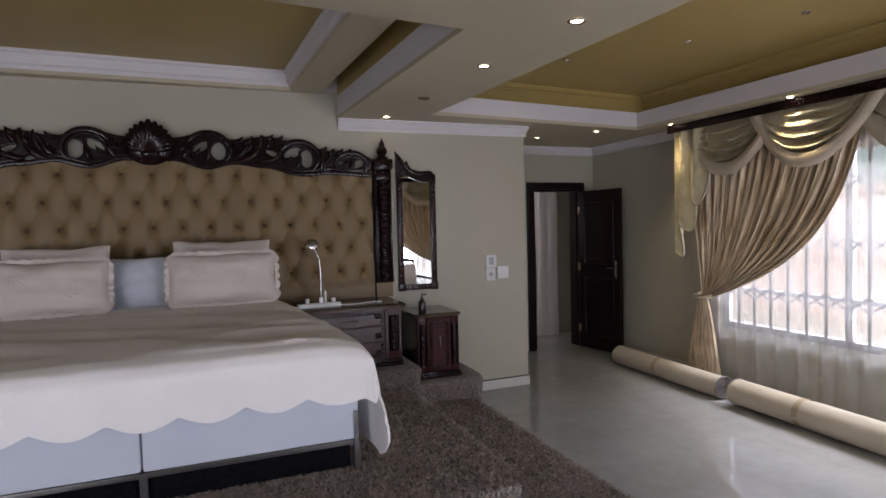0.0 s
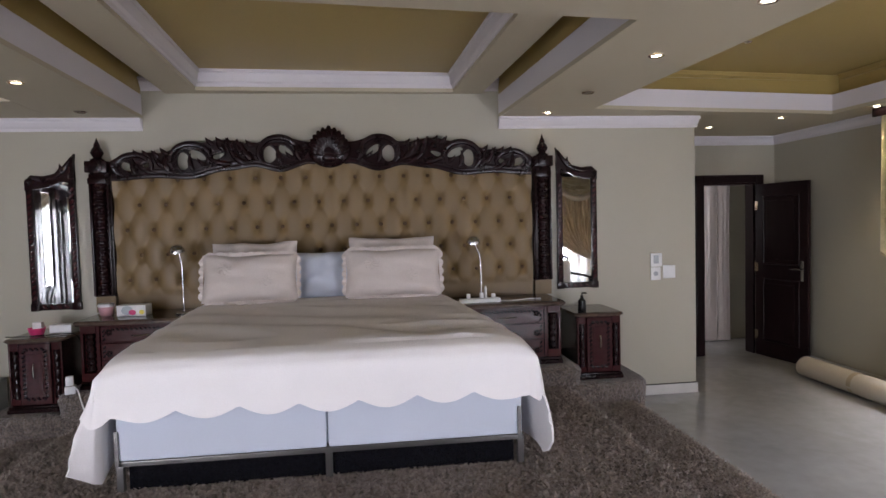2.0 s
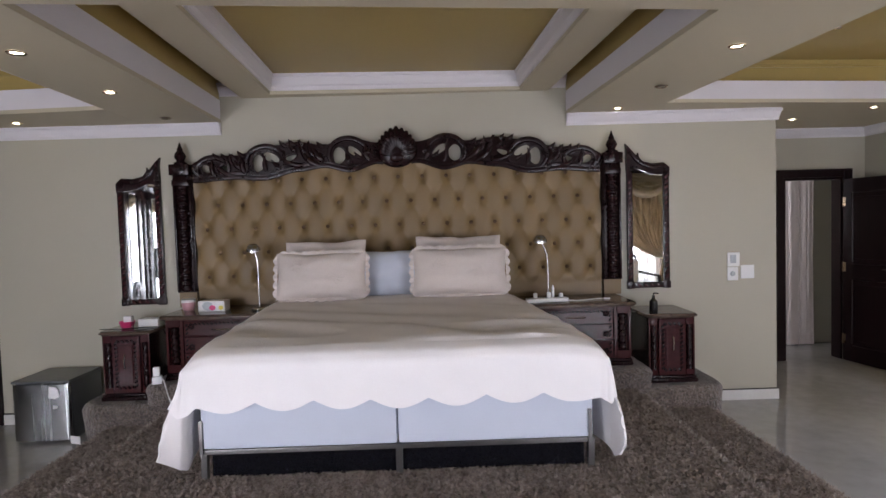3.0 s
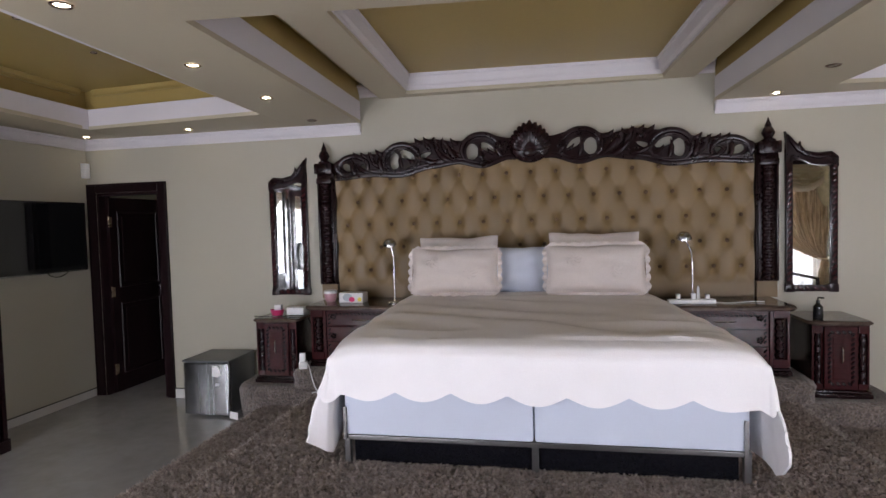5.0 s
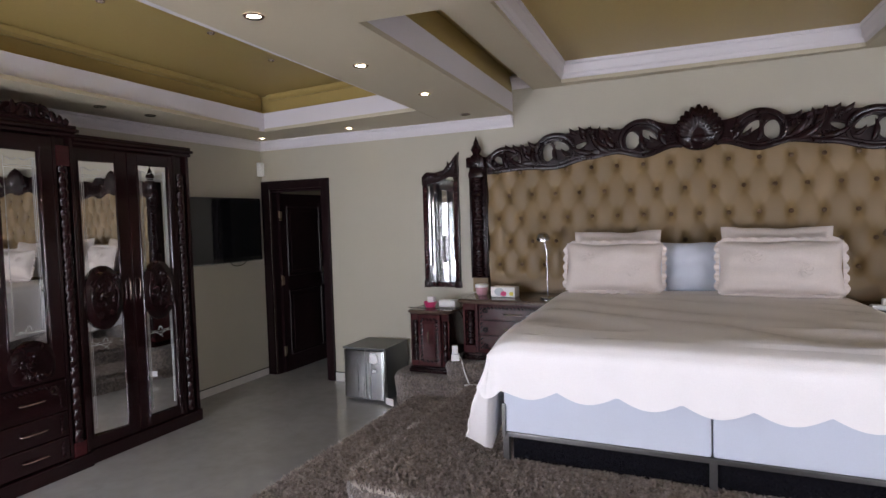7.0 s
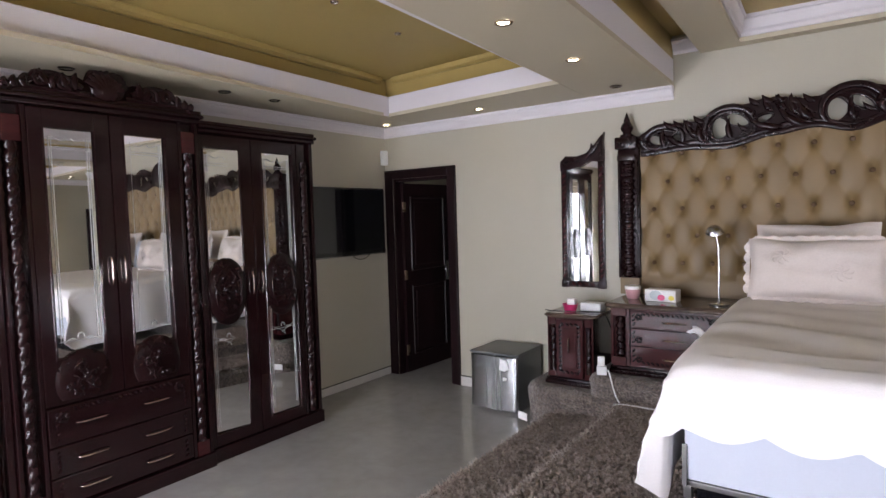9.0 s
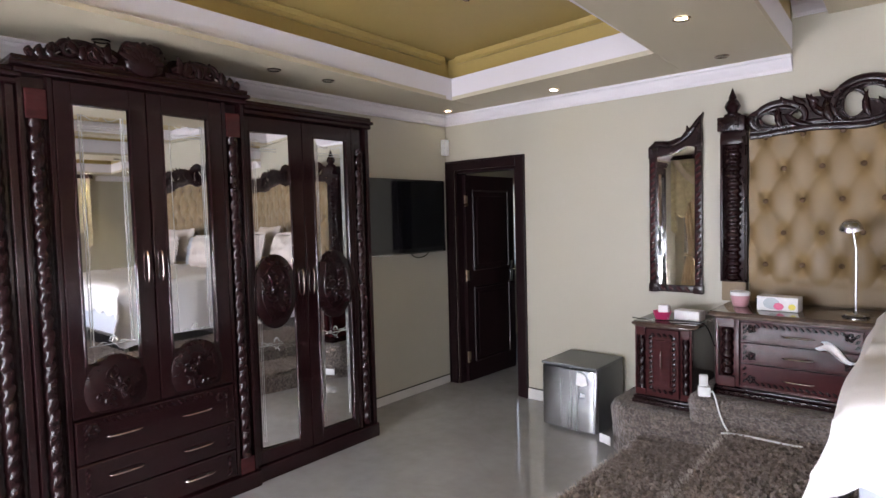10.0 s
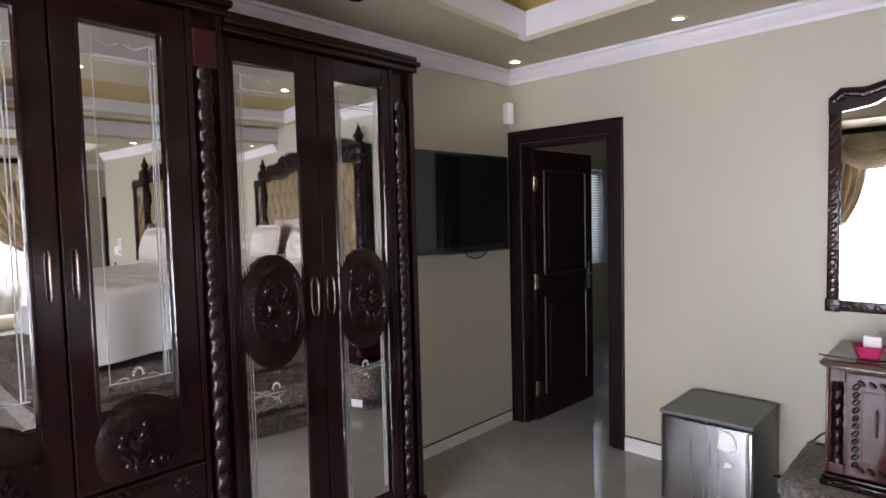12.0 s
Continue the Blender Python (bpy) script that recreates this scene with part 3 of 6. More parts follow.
# ---- windows and curtains ----
def window(name, m, w, z0, z1, panes, gate=True):
    """White frame with glass lights, and a folding security gate on the room side. Local x along the wall, y outwards."""
    f = Mesh()
    f.box(0, w, 0.05, 0.1, z0, z0 + 0.05).box(0, w, 0.05, 0.1, z1 - 0.05, z1).box(0, 0.05, 0.05, 0.1, z0, z1).box(w - 0.05, w, 0.05, 0.1, z0, z1)
    for i in range(1, panes):
        f.box(w * i / panes - 0.025, w * i / panes + 0.025, 0.05, 0.1, z0, z1)
    f.box(0, w, 0.055, 0.095, z0 + 0.36, z0 + 0.4)
    f.box(-0.04, w + 0.04, -0.03, 0.05, z0 - 0.03, z0)
    ob = thing(name, "white framed window with sill and folding bars", "window", m, kind="structure")
    part(ob, "frame", f, ALU)
    if gate:
        g = Mesh()
        n = int(w / 0.17)
        for i in range(n + 1):
            x = 0.03 + (w - 0.06) * i / n
            g.box(x - 0.010, x + 0.010, 0.0, 0.018, z0, z1)
        for zc0 in (z0 + 0.3, z0 + 0.78, z0 + 1.3):
            for i in range(n):
                a, b = 0.03 + (w - 0.06) * i / n, 0.03 + (w - 0.06) * (i + 1) / n
                g.tube([(a, 0.007, zc0), (b, 0.007, zc0 + 0.13)], 0.010, 6).tube([(a, 0.007, zc0 + 0.13), (b, 0.007, zc0)], 0.010, 6)
        part(ob, "security_gate", g, BARS, label="grey folding security bars")
    return ob


def curtain_set(m, w, h, seed, group, reach=1.78):
    """Sheer, tied-back drapes, swags and tails across a window; local x along the wall, room towards -y."""
    rnd = random.Random(seed)
    ob = thing("curtain", "gold-beige satin drapes with swags over white sheers", "curtain", m, group)
    rail = Mesh().box(-0.1, w + 0.1, -0.30, -0.27, h - 0.045, h + 0.03, 0.004).box(-0.1, w + 0.1, -0.15, -0.13, h - 0.01, h + 0.03)
    part(ob, "rail", rail, BLACKWOOD)
    ph = [rnd.uniform(0, 6.28) for _ in range(6)]

    def sheer(u, v):
        x = 0.1 + (w - 0.2) * u
        f = math.sin(2 * math.pi * w * 5.2 * u + 1.6 * math.sin(9 * u + ph[0])) + 0.5 * math.sin(2 * math.pi * w * 9 * u + ph[1])
        return (x, -0.055 + 0.02 * f * (0.6 + 0.4 * v), h - 0.02 - (h - 0.05) * v)
    part(ob, "sheer", Mesh().grid(sheer, int(w * 60), 4), SHEER, True, "white sheer voile")
    for side in (0, 1):
        def fx(x):
            return x if side == 0 else w - x

        def drape(u, v):
            p0, p1, p2, p3 = (reach * u, h), (reach * (u * 0.93 + 0.02), h - 0.85 * u - 0.25), (0.22 + 0.98 * u, 1.16 + 0.02 * u), (0.2 + 0.1 * u, 0.87 - 0.03 * u)
            a, b, c, d = (1 - v) ** 3, 3 * v * (1 - v) ** 2, 3 * v * v * (1 - v), v ** 3
            x, z = a * p0[0] + b * p1[0] + c * p2[0] + d * p3[0], a * p0[1] + b * p1[1] + c * p2[1] + d * p3[1]
            k = math.sin(2 * math.pi * 17 * u + 1.9 * math.sin(7 * u + ph[2]) + 0.8 * math.sin(3 * v + 11 * u)) + 0.55 * math.sin(2 * math.pi * 31 * u + ph[3] + 2 * v)
            return (fx(x), -0.12 + 0.036 * k * (1 - 0.7 * v) - 0.05 * math.sin(math.pi * v) - 0.03 * v, z)

        def foot(u, v):
            k = math.sin(2 * math.pi * 7 * u + ph[4]) + 0.4 * math.sin(2 * math.pi * 15 * u)
            x = 0.19 + 0.07 * u + (u - 0.5) * 0.34 * v ** 0.7
            return (fx(x), -0.16 + 0.03 * k * (0.3 + v), 0.87 - 0.86 * v)
        cloth_grid(part(ob, "drape", Mesh().grid(drape, 150, 34), DAMASK, True, "striped gold-beige satin drape"), 150, 34)
        cloth_grid(part(ob, "drape_foot", Mesh().grid(foot, 50, 16), DAMASK, True), 50, 16)
        tb = Mesh().tube([(fx(0.15), -0.1, 0.88), (fx(0.17), -0.22, 0.86), (fx(0.25), -0.24, 0.85), (fx(0.31), -0.18, 0.86), (fx(0.32), -0.1, 0.88)], 0.03, 8, 0.5, (0, 0, 1))
        part(ob, "tieback", tb, SATIN, True)

        def tail(u, v):
            drop = 1.28 - 0.78 * u + 0.10 * math.sin(2 * math.pi * 3 * u)
            k = math.sin(2 * math.pi * 2.6 * u)
            return (fx(-0.06 + 0.44 * u + 0.04 * k * v), -0.245 + 0.03 * k, h + 0.02 - drop * v)
        part(ob, "tail", Mesh().grid(tail, 40, 20), PATTERN, True, "gold leaf-patterned cascade tail")
        edge = [tuple(Vector(tail(i / 40, 1.0))) for i in range(41)]
        part(ob, "tail_lining", Mesh().tube(edge, 0.012, 6), SATIN, True)
    n = max(3, round((w - 0.3) / 0.8))
    sw = (w - 0.3) / n
    for i in range(n):
        a, b = 0.15 + sw * i - 0.10, 0.15 + sw * (i + 1) + 0.16
        off = -0.035 * (i % 2)

        def swag(u, v, a=a, b=b, off=off):
            e = 2 * u - 1
            sag = 1 - abs(e) ** 2.3
            drop = 0.03 + 0.46 * v * (0.08 + 0.92 * sag)
            k = math.sin(2 * math.pi * 5.0 * v + 0.5 * e + 0.5 * math.sin(2 * e + i))
            k = k * abs(k) ** 0.3
            return (a + (b - a) * (0.5 + 0.5 * e * (1 - 0.12 * v)), -0.20 + off - 0.06 * sag * (0.4 + 0.6 * v) - 0.05 * k * (0.1 + sag) * (0.3 + 0.7 * v), h + 0.05 - drop - 0.02 * k * sag)
        part(ob, "swag", Mesh().grid(swag, 36, 60), SATIN, True, "draped satin swag")

        # wide border band sweeping from rail to rail
        def band(u, v, a=a, b=b, off=off):
            e = 2 * u - 1
            p = swag(u, 1.0, a, b, off)
            wide = 0.11 + 0.03 * abs(e)
            return (p[0] + e * wide * 0.75 * v * abs(e), p[1] - 0.02 - 0.02 * math.sin(math.pi * v), p[2] + 0.025 - wide * v * (1 - 0.75 * abs(e) ** 3))
        part(ob, "swag_border", Mesh().grid(band, 36, 6), BAND, True, "smooth pale border of the swag")
    return ob


window("window_1", pose(X1 + 0.04, WY1, 0, 0, 0, -90), WY1 - WY0, WZ0, WZ1, 3)
window("window_2", pose(-1.1, Y0 - 0.04, 0, 0, 0, 180), 3.0, 0.06, 2.25, 3)
window("window_3", pose(4.4, Y0 - 0.04, 0, 0, 0, 180), 3.0, 0.06, 2.25, 3)
curtain_set(pose(X1, 4.86, 0, 0, 0, -90), 4.4, S - 0.035, 3, "window curtains")
curtain_set(pose(-1.05, Y0, 0, 0, 0, 180), 3.6, S - 0.035, 4, "window curtains", 1.35)
curtain_set(pose(4.75, Y0, 0, 0, 0, 180), 3.7, S - 0.035, 5, "window curtains", 1.5)

# blinds in the side room
f = Mesh().box(-5.58, -5.54, 7.2, 8.2, 0.95, 1.0).box(-5.58, -5.54, 7.2, 8.2, 2.0, 2.05).box(-5.58, -5.54, 7.2, 7.25, 1.0, 2.0).box(-5.58, -5.54, 8.15, 8.2, 1.0, 2.0)
single("window_4", f, ALU, "small framed window of the side room", "window", kind="structure")
bl = thing("blind", "blue-grey venetian blind over a window", "blind", pose(-5.48, 7.7, 0.93, 0, 0, 90))
slat = Mesh().grid(lambda u, v: (-0.6 + 1.2 * u, -0.02 + 0.035 * v, 0.012 * math.sin(math.pi * v) + 0.02 * v), 1, 3).data("slat", BLIND)
for i in range(36):
    s = new("slat", slat)
    s.parent, s.location = bl, (0, 0, 0.02 + i * 0.03)
# curtain in the passage
single("curtain", Mesh().grid(lambda u, v: (4.42 + 0.34 * u + 0.05 * (abs(v - 0.55) * 1.5) * (u - 0.5), 7.38 + 0.03 * math.sin(40 * u) + 0.01 * math.sin(90 * u), 2.5 - 2.49 * v), 60, 14), PILLOW, "ivory tied curtain hanging in the passage", "curtain", True)

# ---- outside ----
single("ground", Mesh().grid(lambda u, v: (-400 + 800 * u, -400 + 800 * v, -0.12), 8, 8), GROUND, "pale paved ground", "ground", kind="structure")
single("wall_garden", Mesh().box(10.0, 10.3, -14, 14, -0.12, 2.0).box(9.95, 10.35, -14, 14, 2.0, 2.1), BRICK, "salmon plastered boundary wall", "garden wall", kind="structure")
single("wall_garden_south", Mesh().box(-14, 9.9, -12.3, -12, -0.12, 2.0).box(-14, 9.9, -12.35, -11.95, 2.0, 2.1), BRICK, "salmon plastered boundary wall", "garden wall", kind="structure")


# ---- downlights ----
def downlight(x, y, z, lit):
    ob = thing("downlight", ("lit" if lit else "unlit") + " recessed halogen downlight in the ceiling", "downlight", pose(x, y, z), "ceiling downlights")
    ringm = Mesh().grid(lambda u, v: ((0.047 - 0.016 * v) * math.cos(6.2832 * u), (0.047 - 0.016 * v) * math.sin(6.2832 * u), -0.004 - 0.006 * math.sin(math.pi * v)), 20, 4, True)
    part(ob, "bezel", ringm, HANDLE, True)
    part(ob, "bulb", Mesh().lathe([(0.03, -0.003), (0.031, 0.0)], 0, 0, 0, 16), LAMPGLOW if lit else FROST)
    return ob


lit = [(1.80, 2.57), (1.71, 3.40), (1.6, 5.12), (3.60, 5.95), (4.0, 5.4), (4.50, 4.86), (4.50, 3.55), (-2.01, 2.28), (-2.05, 3.2), (-2.07, 4.08), (-3.37, 5.06), (-4.5, 5.12), (4.50, 2.2), (1.8, 1.2), (-2.06, 1.2)]
unlit = [(1.66, 4.33), (-2.13, 5.0), (-4.3, 3.6), (-4.3, 3.17), (-4.4, 2.2)]
for p in lit:
    downlight(*p, S, True)
for p in unlit:
    downlight(*p, S, False)
for p in ((-3.3, 3.9), (-3.2, 3.2), (-3.3, 2.5), (-3.2, 1.6), (2.9, 4.3), (3.5, 3.6), (2.9, 2.9), (3.8, 2.9)):
    downlight(*p, HI, False).scale = (0.55, 0.55, 1.0)
for p in ((4.50, 4.86), (4.50, 3.55), (4.50, 2.2)):
    sp = new("downlight_beam", bpy.data.lights.new("downlight_beam", "SPOT"))
    sp.data.energy, sp.data.spot_size, sp.data.spot_blend, sp.data.color, sp.data.shadow_soft_size = 30, radians(75), 0.6, (1, 0.82, 0.5), 0.03
    sp.matrix_world = look((*p, S - 0.02), (*p, 0))


# ---- carpeted platform ----
def rounded_rect(x0, x1, y0, y1, r, n=8, back=True):
    """Outline with rounded front corners and straight back ones."""
    pts = [(x1, y1), (x0, y1)]
    for k in range(n + 1):
        a = math.pi + math.pi / 2 * k / n
        pts.append((x0 + r + r * math.cos(a), y0 + r + r * math.sin(a)))
    for k in range(n + 1):
        a = 1.5 * math.pi + math.pi / 2 * k / n
        pts.append((x1 - r + r * math.cos(a), y0 + r + r * math.sin(a)))
    return pts


def carpet_step(x0, x1, y0, y1, z0, z1, r, seed):
    """A carpeted block with a rolled, shaggy edge."""
    out = rounded_rect(x0, x1, y0, y1, r)
    # resample the outline evenly
    loop = []
    for a, b in zip(out, out[1:] + out[:1]):
        d = math.dist(a, b)
        k = max(1, int(d / 0.05))
        loop += [(a[0] + (b[0] - a[0]) * i / k, a[1] + (b[1] - a[1]) * i / k) for i in range(k)]
    n, m = len(loop), Mesh()
    cx, cy = (x0 + x1) / 2, (y0 + y1) / 2
    levels = [(0.0, z0), (0.0, z0 + 0.4 * (z1 - z0)), (-0.012, z1 - 0.05), (0.006, z1 - 0.02), (0.03, z1 - 0.004), (0.07, z1)]
    for inset, z in levels:
        for i, (x, y) in enumerate(loop):
            p, q = loop[i - 1], loop[(i + 1) % n]
            nx, ny = q[1] - p[1], p[0] - q[0]
            k = math.hypot(nx, ny) or 1
            j = 0.006 * noise.noise((x * 22, y * 22, z * 22 + seed))
            m.v.append((x - nx / k * (inset + j), y - ny / k * (inset + j), z))
    for j in range(len(levels) - 1):
        for i in range(n):
            k = (i + 1) % n
            m.f.append((j * n + i, j * n + k, (j + 1) * n + k, (j + 1) * n + i))
    m.f.append(tuple((len(levels) - 1) * n + i for i in range(n)))
    return m


def step_nose(x0, x1, y0, z, r):
    """The nap along a step's edge; its paler colour paints the edge's highlight."""
    m, rnd = Mesh(), random.Random(9)
    pts = [(x0, 4.6)] + rounded_rect(x0, x1, y0, 4.6, r)[2:] + [(x1, 4.6)]
    for a, b in zip(pts[:-1], pts[1:]):
        n = max(1, int(math.dist(a, b) / 0.003))
        for i in range(n):
            x, y = a[0] + (b[0] - a[0]) * i / n, a[1] + (b[1] - a[1]) * i / n
            t, l = rnd.uniform(0, 6.283), rnd.uniform(0.012, 0.034)
            m.add([(x - 0.006, y, z - 0.03), (x + 0.006, y + 0.004, z - 0.03), (x + l * math.cos(t), y + l * math.sin(t), z + rnd.uniform(0.0, 0.024))], [(0, 1, 2)])
    return m


plat = thing("bed_platform", "stepped platform covered in shaggy grey-brown carpet", "platform", kind="structure")
part(plat, "lower_step", carpet_step(-2.53, 2.16, 2.05, 5.325, 0.002, 0.17, 0.25, 1), CARPET, True)
part(plat, "upper_step", carpet_step(-1.985, 1.585, 2.68, 5.325, 0.17, 0.335, 0.2, 2), CARPET, True)
part(plat, "wall_step", carpet_step(-2.80, 2.31, 4.66, 5.325, 0.002, 0.336, 0.2, 3), CARPET, True)
part(plat, "wall_step_upper", carpet_step(-2.24, 1.70, 4.62, 5.325, 0.336, 0.495, 0.10, 4), CARPET, True)


ob = part(plat, "step_edge", step_nose(-1.97, 1.57, 2.695, 0.335, 0.2), EDGE_LIGHT, False, "carpet edge with painted highlight")
ob["kind"] = "stuff"
ob = part(plat, "step_edge", step_nose(-2.515, 2.145, 2.065, 0.17, 0.25), EDGE_LIGHT, False, "carpet edge with painted highlight")
ob["kind"] = "stuff"


def pile(name, area, count, seed):
    """Short tufts of yarn standing on a level patch."""
    rnd, m = random.Random(seed), Mesh()
    x0, x1, y0, y1, z = area
    for _ in range(count):
        x, y = rnd.uniform(x0, x1), rnd.uniform(y0, y1)
        a, h, l = rnd.uniform(0, 6.283), rnd.uniform(0.010, 0.02), rnd.uniform(0.01, 0.028)
        ca, sa, w = math.cos(a), math.sin(a), 0.005
        m.add([(x - sa * w, y + ca * w, z - 0.004), (x + sa * w, y - ca * w, z - 0.004), (x + ca * l + sa * w, y + sa * l - ca * w, z + h), (x + ca * l - sa * w, y + sa * l + ca * w, z + h)], [(0, 1, 2, 3)])
    ob = part(plat, name, m, PILE)
    ob["kind"] = "stuff"


pile("carpet_pile", (-1.96, 1.555, 2.72, 3.3, 0.335), 26000, 1)
pile("carpet_pile", (-1.96, -1.2, 3.3, 4.6, 0.335), 13000, 2)
pile("carpet_pile", (0.8, 1.555, 3.3, 4.6, 0.335), 13000, 3)
pile("carpet_pile", (-2.50, -2.0, 2.3, 4.64, 0.17), 18000, 4)
pile("carpet_pile", (1.6, 2.13, 2.3, 4.64, 0.17), 18000, 5)

# ---- bed ----
BX0, BX1, BYF, BYB = -1.25, 0.85, 3.25, 5.16
bed = thing("bed", "king-size bed with cream scalloped spread on blue divan", "bed", pose(-0.2, 4.2, 0.335))
bed_in = pose(0.2, -4.2, -0.335)


def bed_part(name, mesh, mat, smooth=False, label=""):
    mesh.v = [(x - 0.28 * max(0.0, (y - 3.26) / 1.9) ** 1.15 * max(0.0, min(1.2, (x + 0.2) / 1.05)), y, z) for x, y, z in mesh.v]
    return part(bed, name, mesh.moved(bed_in), mat, smooth, label)


f = Mesh()
f.box(BX0, BX1, BYF, BYF + 0.03, 0.475, 0.50, 0.003).box(BX0, BX0 + 0.03, BYF, BYB, 0.475, 0.5).box(BX1 - 0.03, BX1, BYF, BYB, 0.475, 0.5)
for x in (BX0, -0.215, BX1 - 0.035):
    f.box(x, x + 0.035, BYF, BYF + 0.03, 0.333, 0.476, 0.003)
for x in (BX0, BX1 - 0.035):
    f.box(x, x + 0.035, BYB - 0.05, BYB, 0.333, 0.476, 0.003)
    f.box(x, x + 0.02, BYF - 0.012, BYF - 0.002, 0.48, 0.66, 0.002)
bed_part("frame", f, BEDSTEEL, False, "dull steel square-tube bed frame")
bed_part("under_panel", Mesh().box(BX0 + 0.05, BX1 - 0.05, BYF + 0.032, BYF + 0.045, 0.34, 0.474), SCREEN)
bed_part("divan", Mesh().box(BX0 + 0.005, -0.205, BYF + 0.002, BYB, 0.501, 0.78, 0.018), BLUE, True, "pale blue fabric divan half")
bed_part("divan", Mesh().box(-0.199, BX1 - 0.005, BYF + 0.002, BYB, 0.501, 0.78, 0.018), BLUE, True, "pale blue fabric divan half")
bed_part("mattress", Mesh().box(BX0 + 0.01, BX1 - 0.01, BYF + 0.01, BYB, 0.782, 1.0, 0.05), BLUE, True)


def top_z(y):
    return 1.035 + 0.05 * max(0.0, min(1.0, (y - 3.3) / 1.3))


def spread(u, v):
    """u across the bed from hem to hem, v from foot hem to head."""
    side, half, cx = 0.60, (BX1 - BX0) / 2 + 0.02, (BX0 + BX1) / 2
    s = (u - 0.5) * 2 * (half + side)
    front = 0.285
    t = -front + v * (front + 1.62)
    over = max(0.0, abs(s) - half)
    down = max(0.0, -t)
    sg = 1 if s > 0 else -1
    # scalloped foot hem
    if v < 0.20:
        k = 1 - v / 0.20
        down += 0.05 * k * abs(math.sin(math.pi * (s + 0.13) / 0.30)) - 0.02 * k
    x = cx + sg * min(abs(s), half)
    y = BYF - 0.02 + max(0.0, t)
    z = top_z(y)
    rr = 0.07
    corner = min(1.0, over / 0.35) * min(1.0, down / 0.3)
    x += sg * (0.03 * min(1, over / rr) + 0.05 * over + 0.02 * math.sin(9 * t + 1.5 * sg) * min(1, over / 0.3))
    y -= 0.03 * min(1, down / rr) + 0.03 * down + 0.012 * math.sin(5.5 * s + 1) * min(1, down / 0.3) * (1 - corner)
    drop = max(over, down) if corner < 0.02 else math.hypot(over * 0.75, down * 0.62)
    drop = max(drop, over * (1 - 0.2 * corner), down * (1 - 0.2 * corner))
    z -= max(0.0, drop - rr * 0.4 * min(1, drop / rr))
    # corner gathers into a hanging fold
    x += sg * 0.05 * corner
    y += (-0.10 + 0.05 * math.sin(6 * over)) * corner
    e = min(1.0, min(over, 1) * 0 + max(0.0, abs(s) / half - 0.8) / 0.2) if abs(s) < half else 1.0
    z -= 0.03 * max(0.0, (abs(s) / half - 0.85) / 0.15) ** 2 if abs(s) < half else 0.03
    z -= 0.03 * (1 - min(1.0, max(0.0, t) / 0.16)) ** 2
    flat = 1.0 if over == 0 and down == 0 else 0.0
    z += flat * 0.016 * noise.noise((x * 2.2, y * 2.2, 0)) + flat * 0.012 * (1 - abs(noise.noise((x * 1.6 + 2, y * 4.2 + 0.8 * x, 9))) * 4) * max(0.0, noise.noise((x * 1.1, y * 1.1, 5)) + 0.25) + flat * 0.014 * math.sin(15 * y + 5 * x + 3 * noise.noise((x * 1.5, y * 1.5, 4))) * max(0, noise.noise((x * 0.9 + 3, y * 0.9, 2)) + 0.2)
    y += 0.012 * noise.noise((s * 3, z * 3, 7)) * (1 - flat)
    return (x, min(y, BYB), max(z, 0.36))


sp = Mesh().grid(spread, 220, 130)
bs = bed_part("bedspread", sp, SPREAD, True, "cream bedspread with scalloped hem")
so = bs.modifiers.new("thickness", "SOLIDIFY")
so.thickness, so.offset = 0.012, 1.0


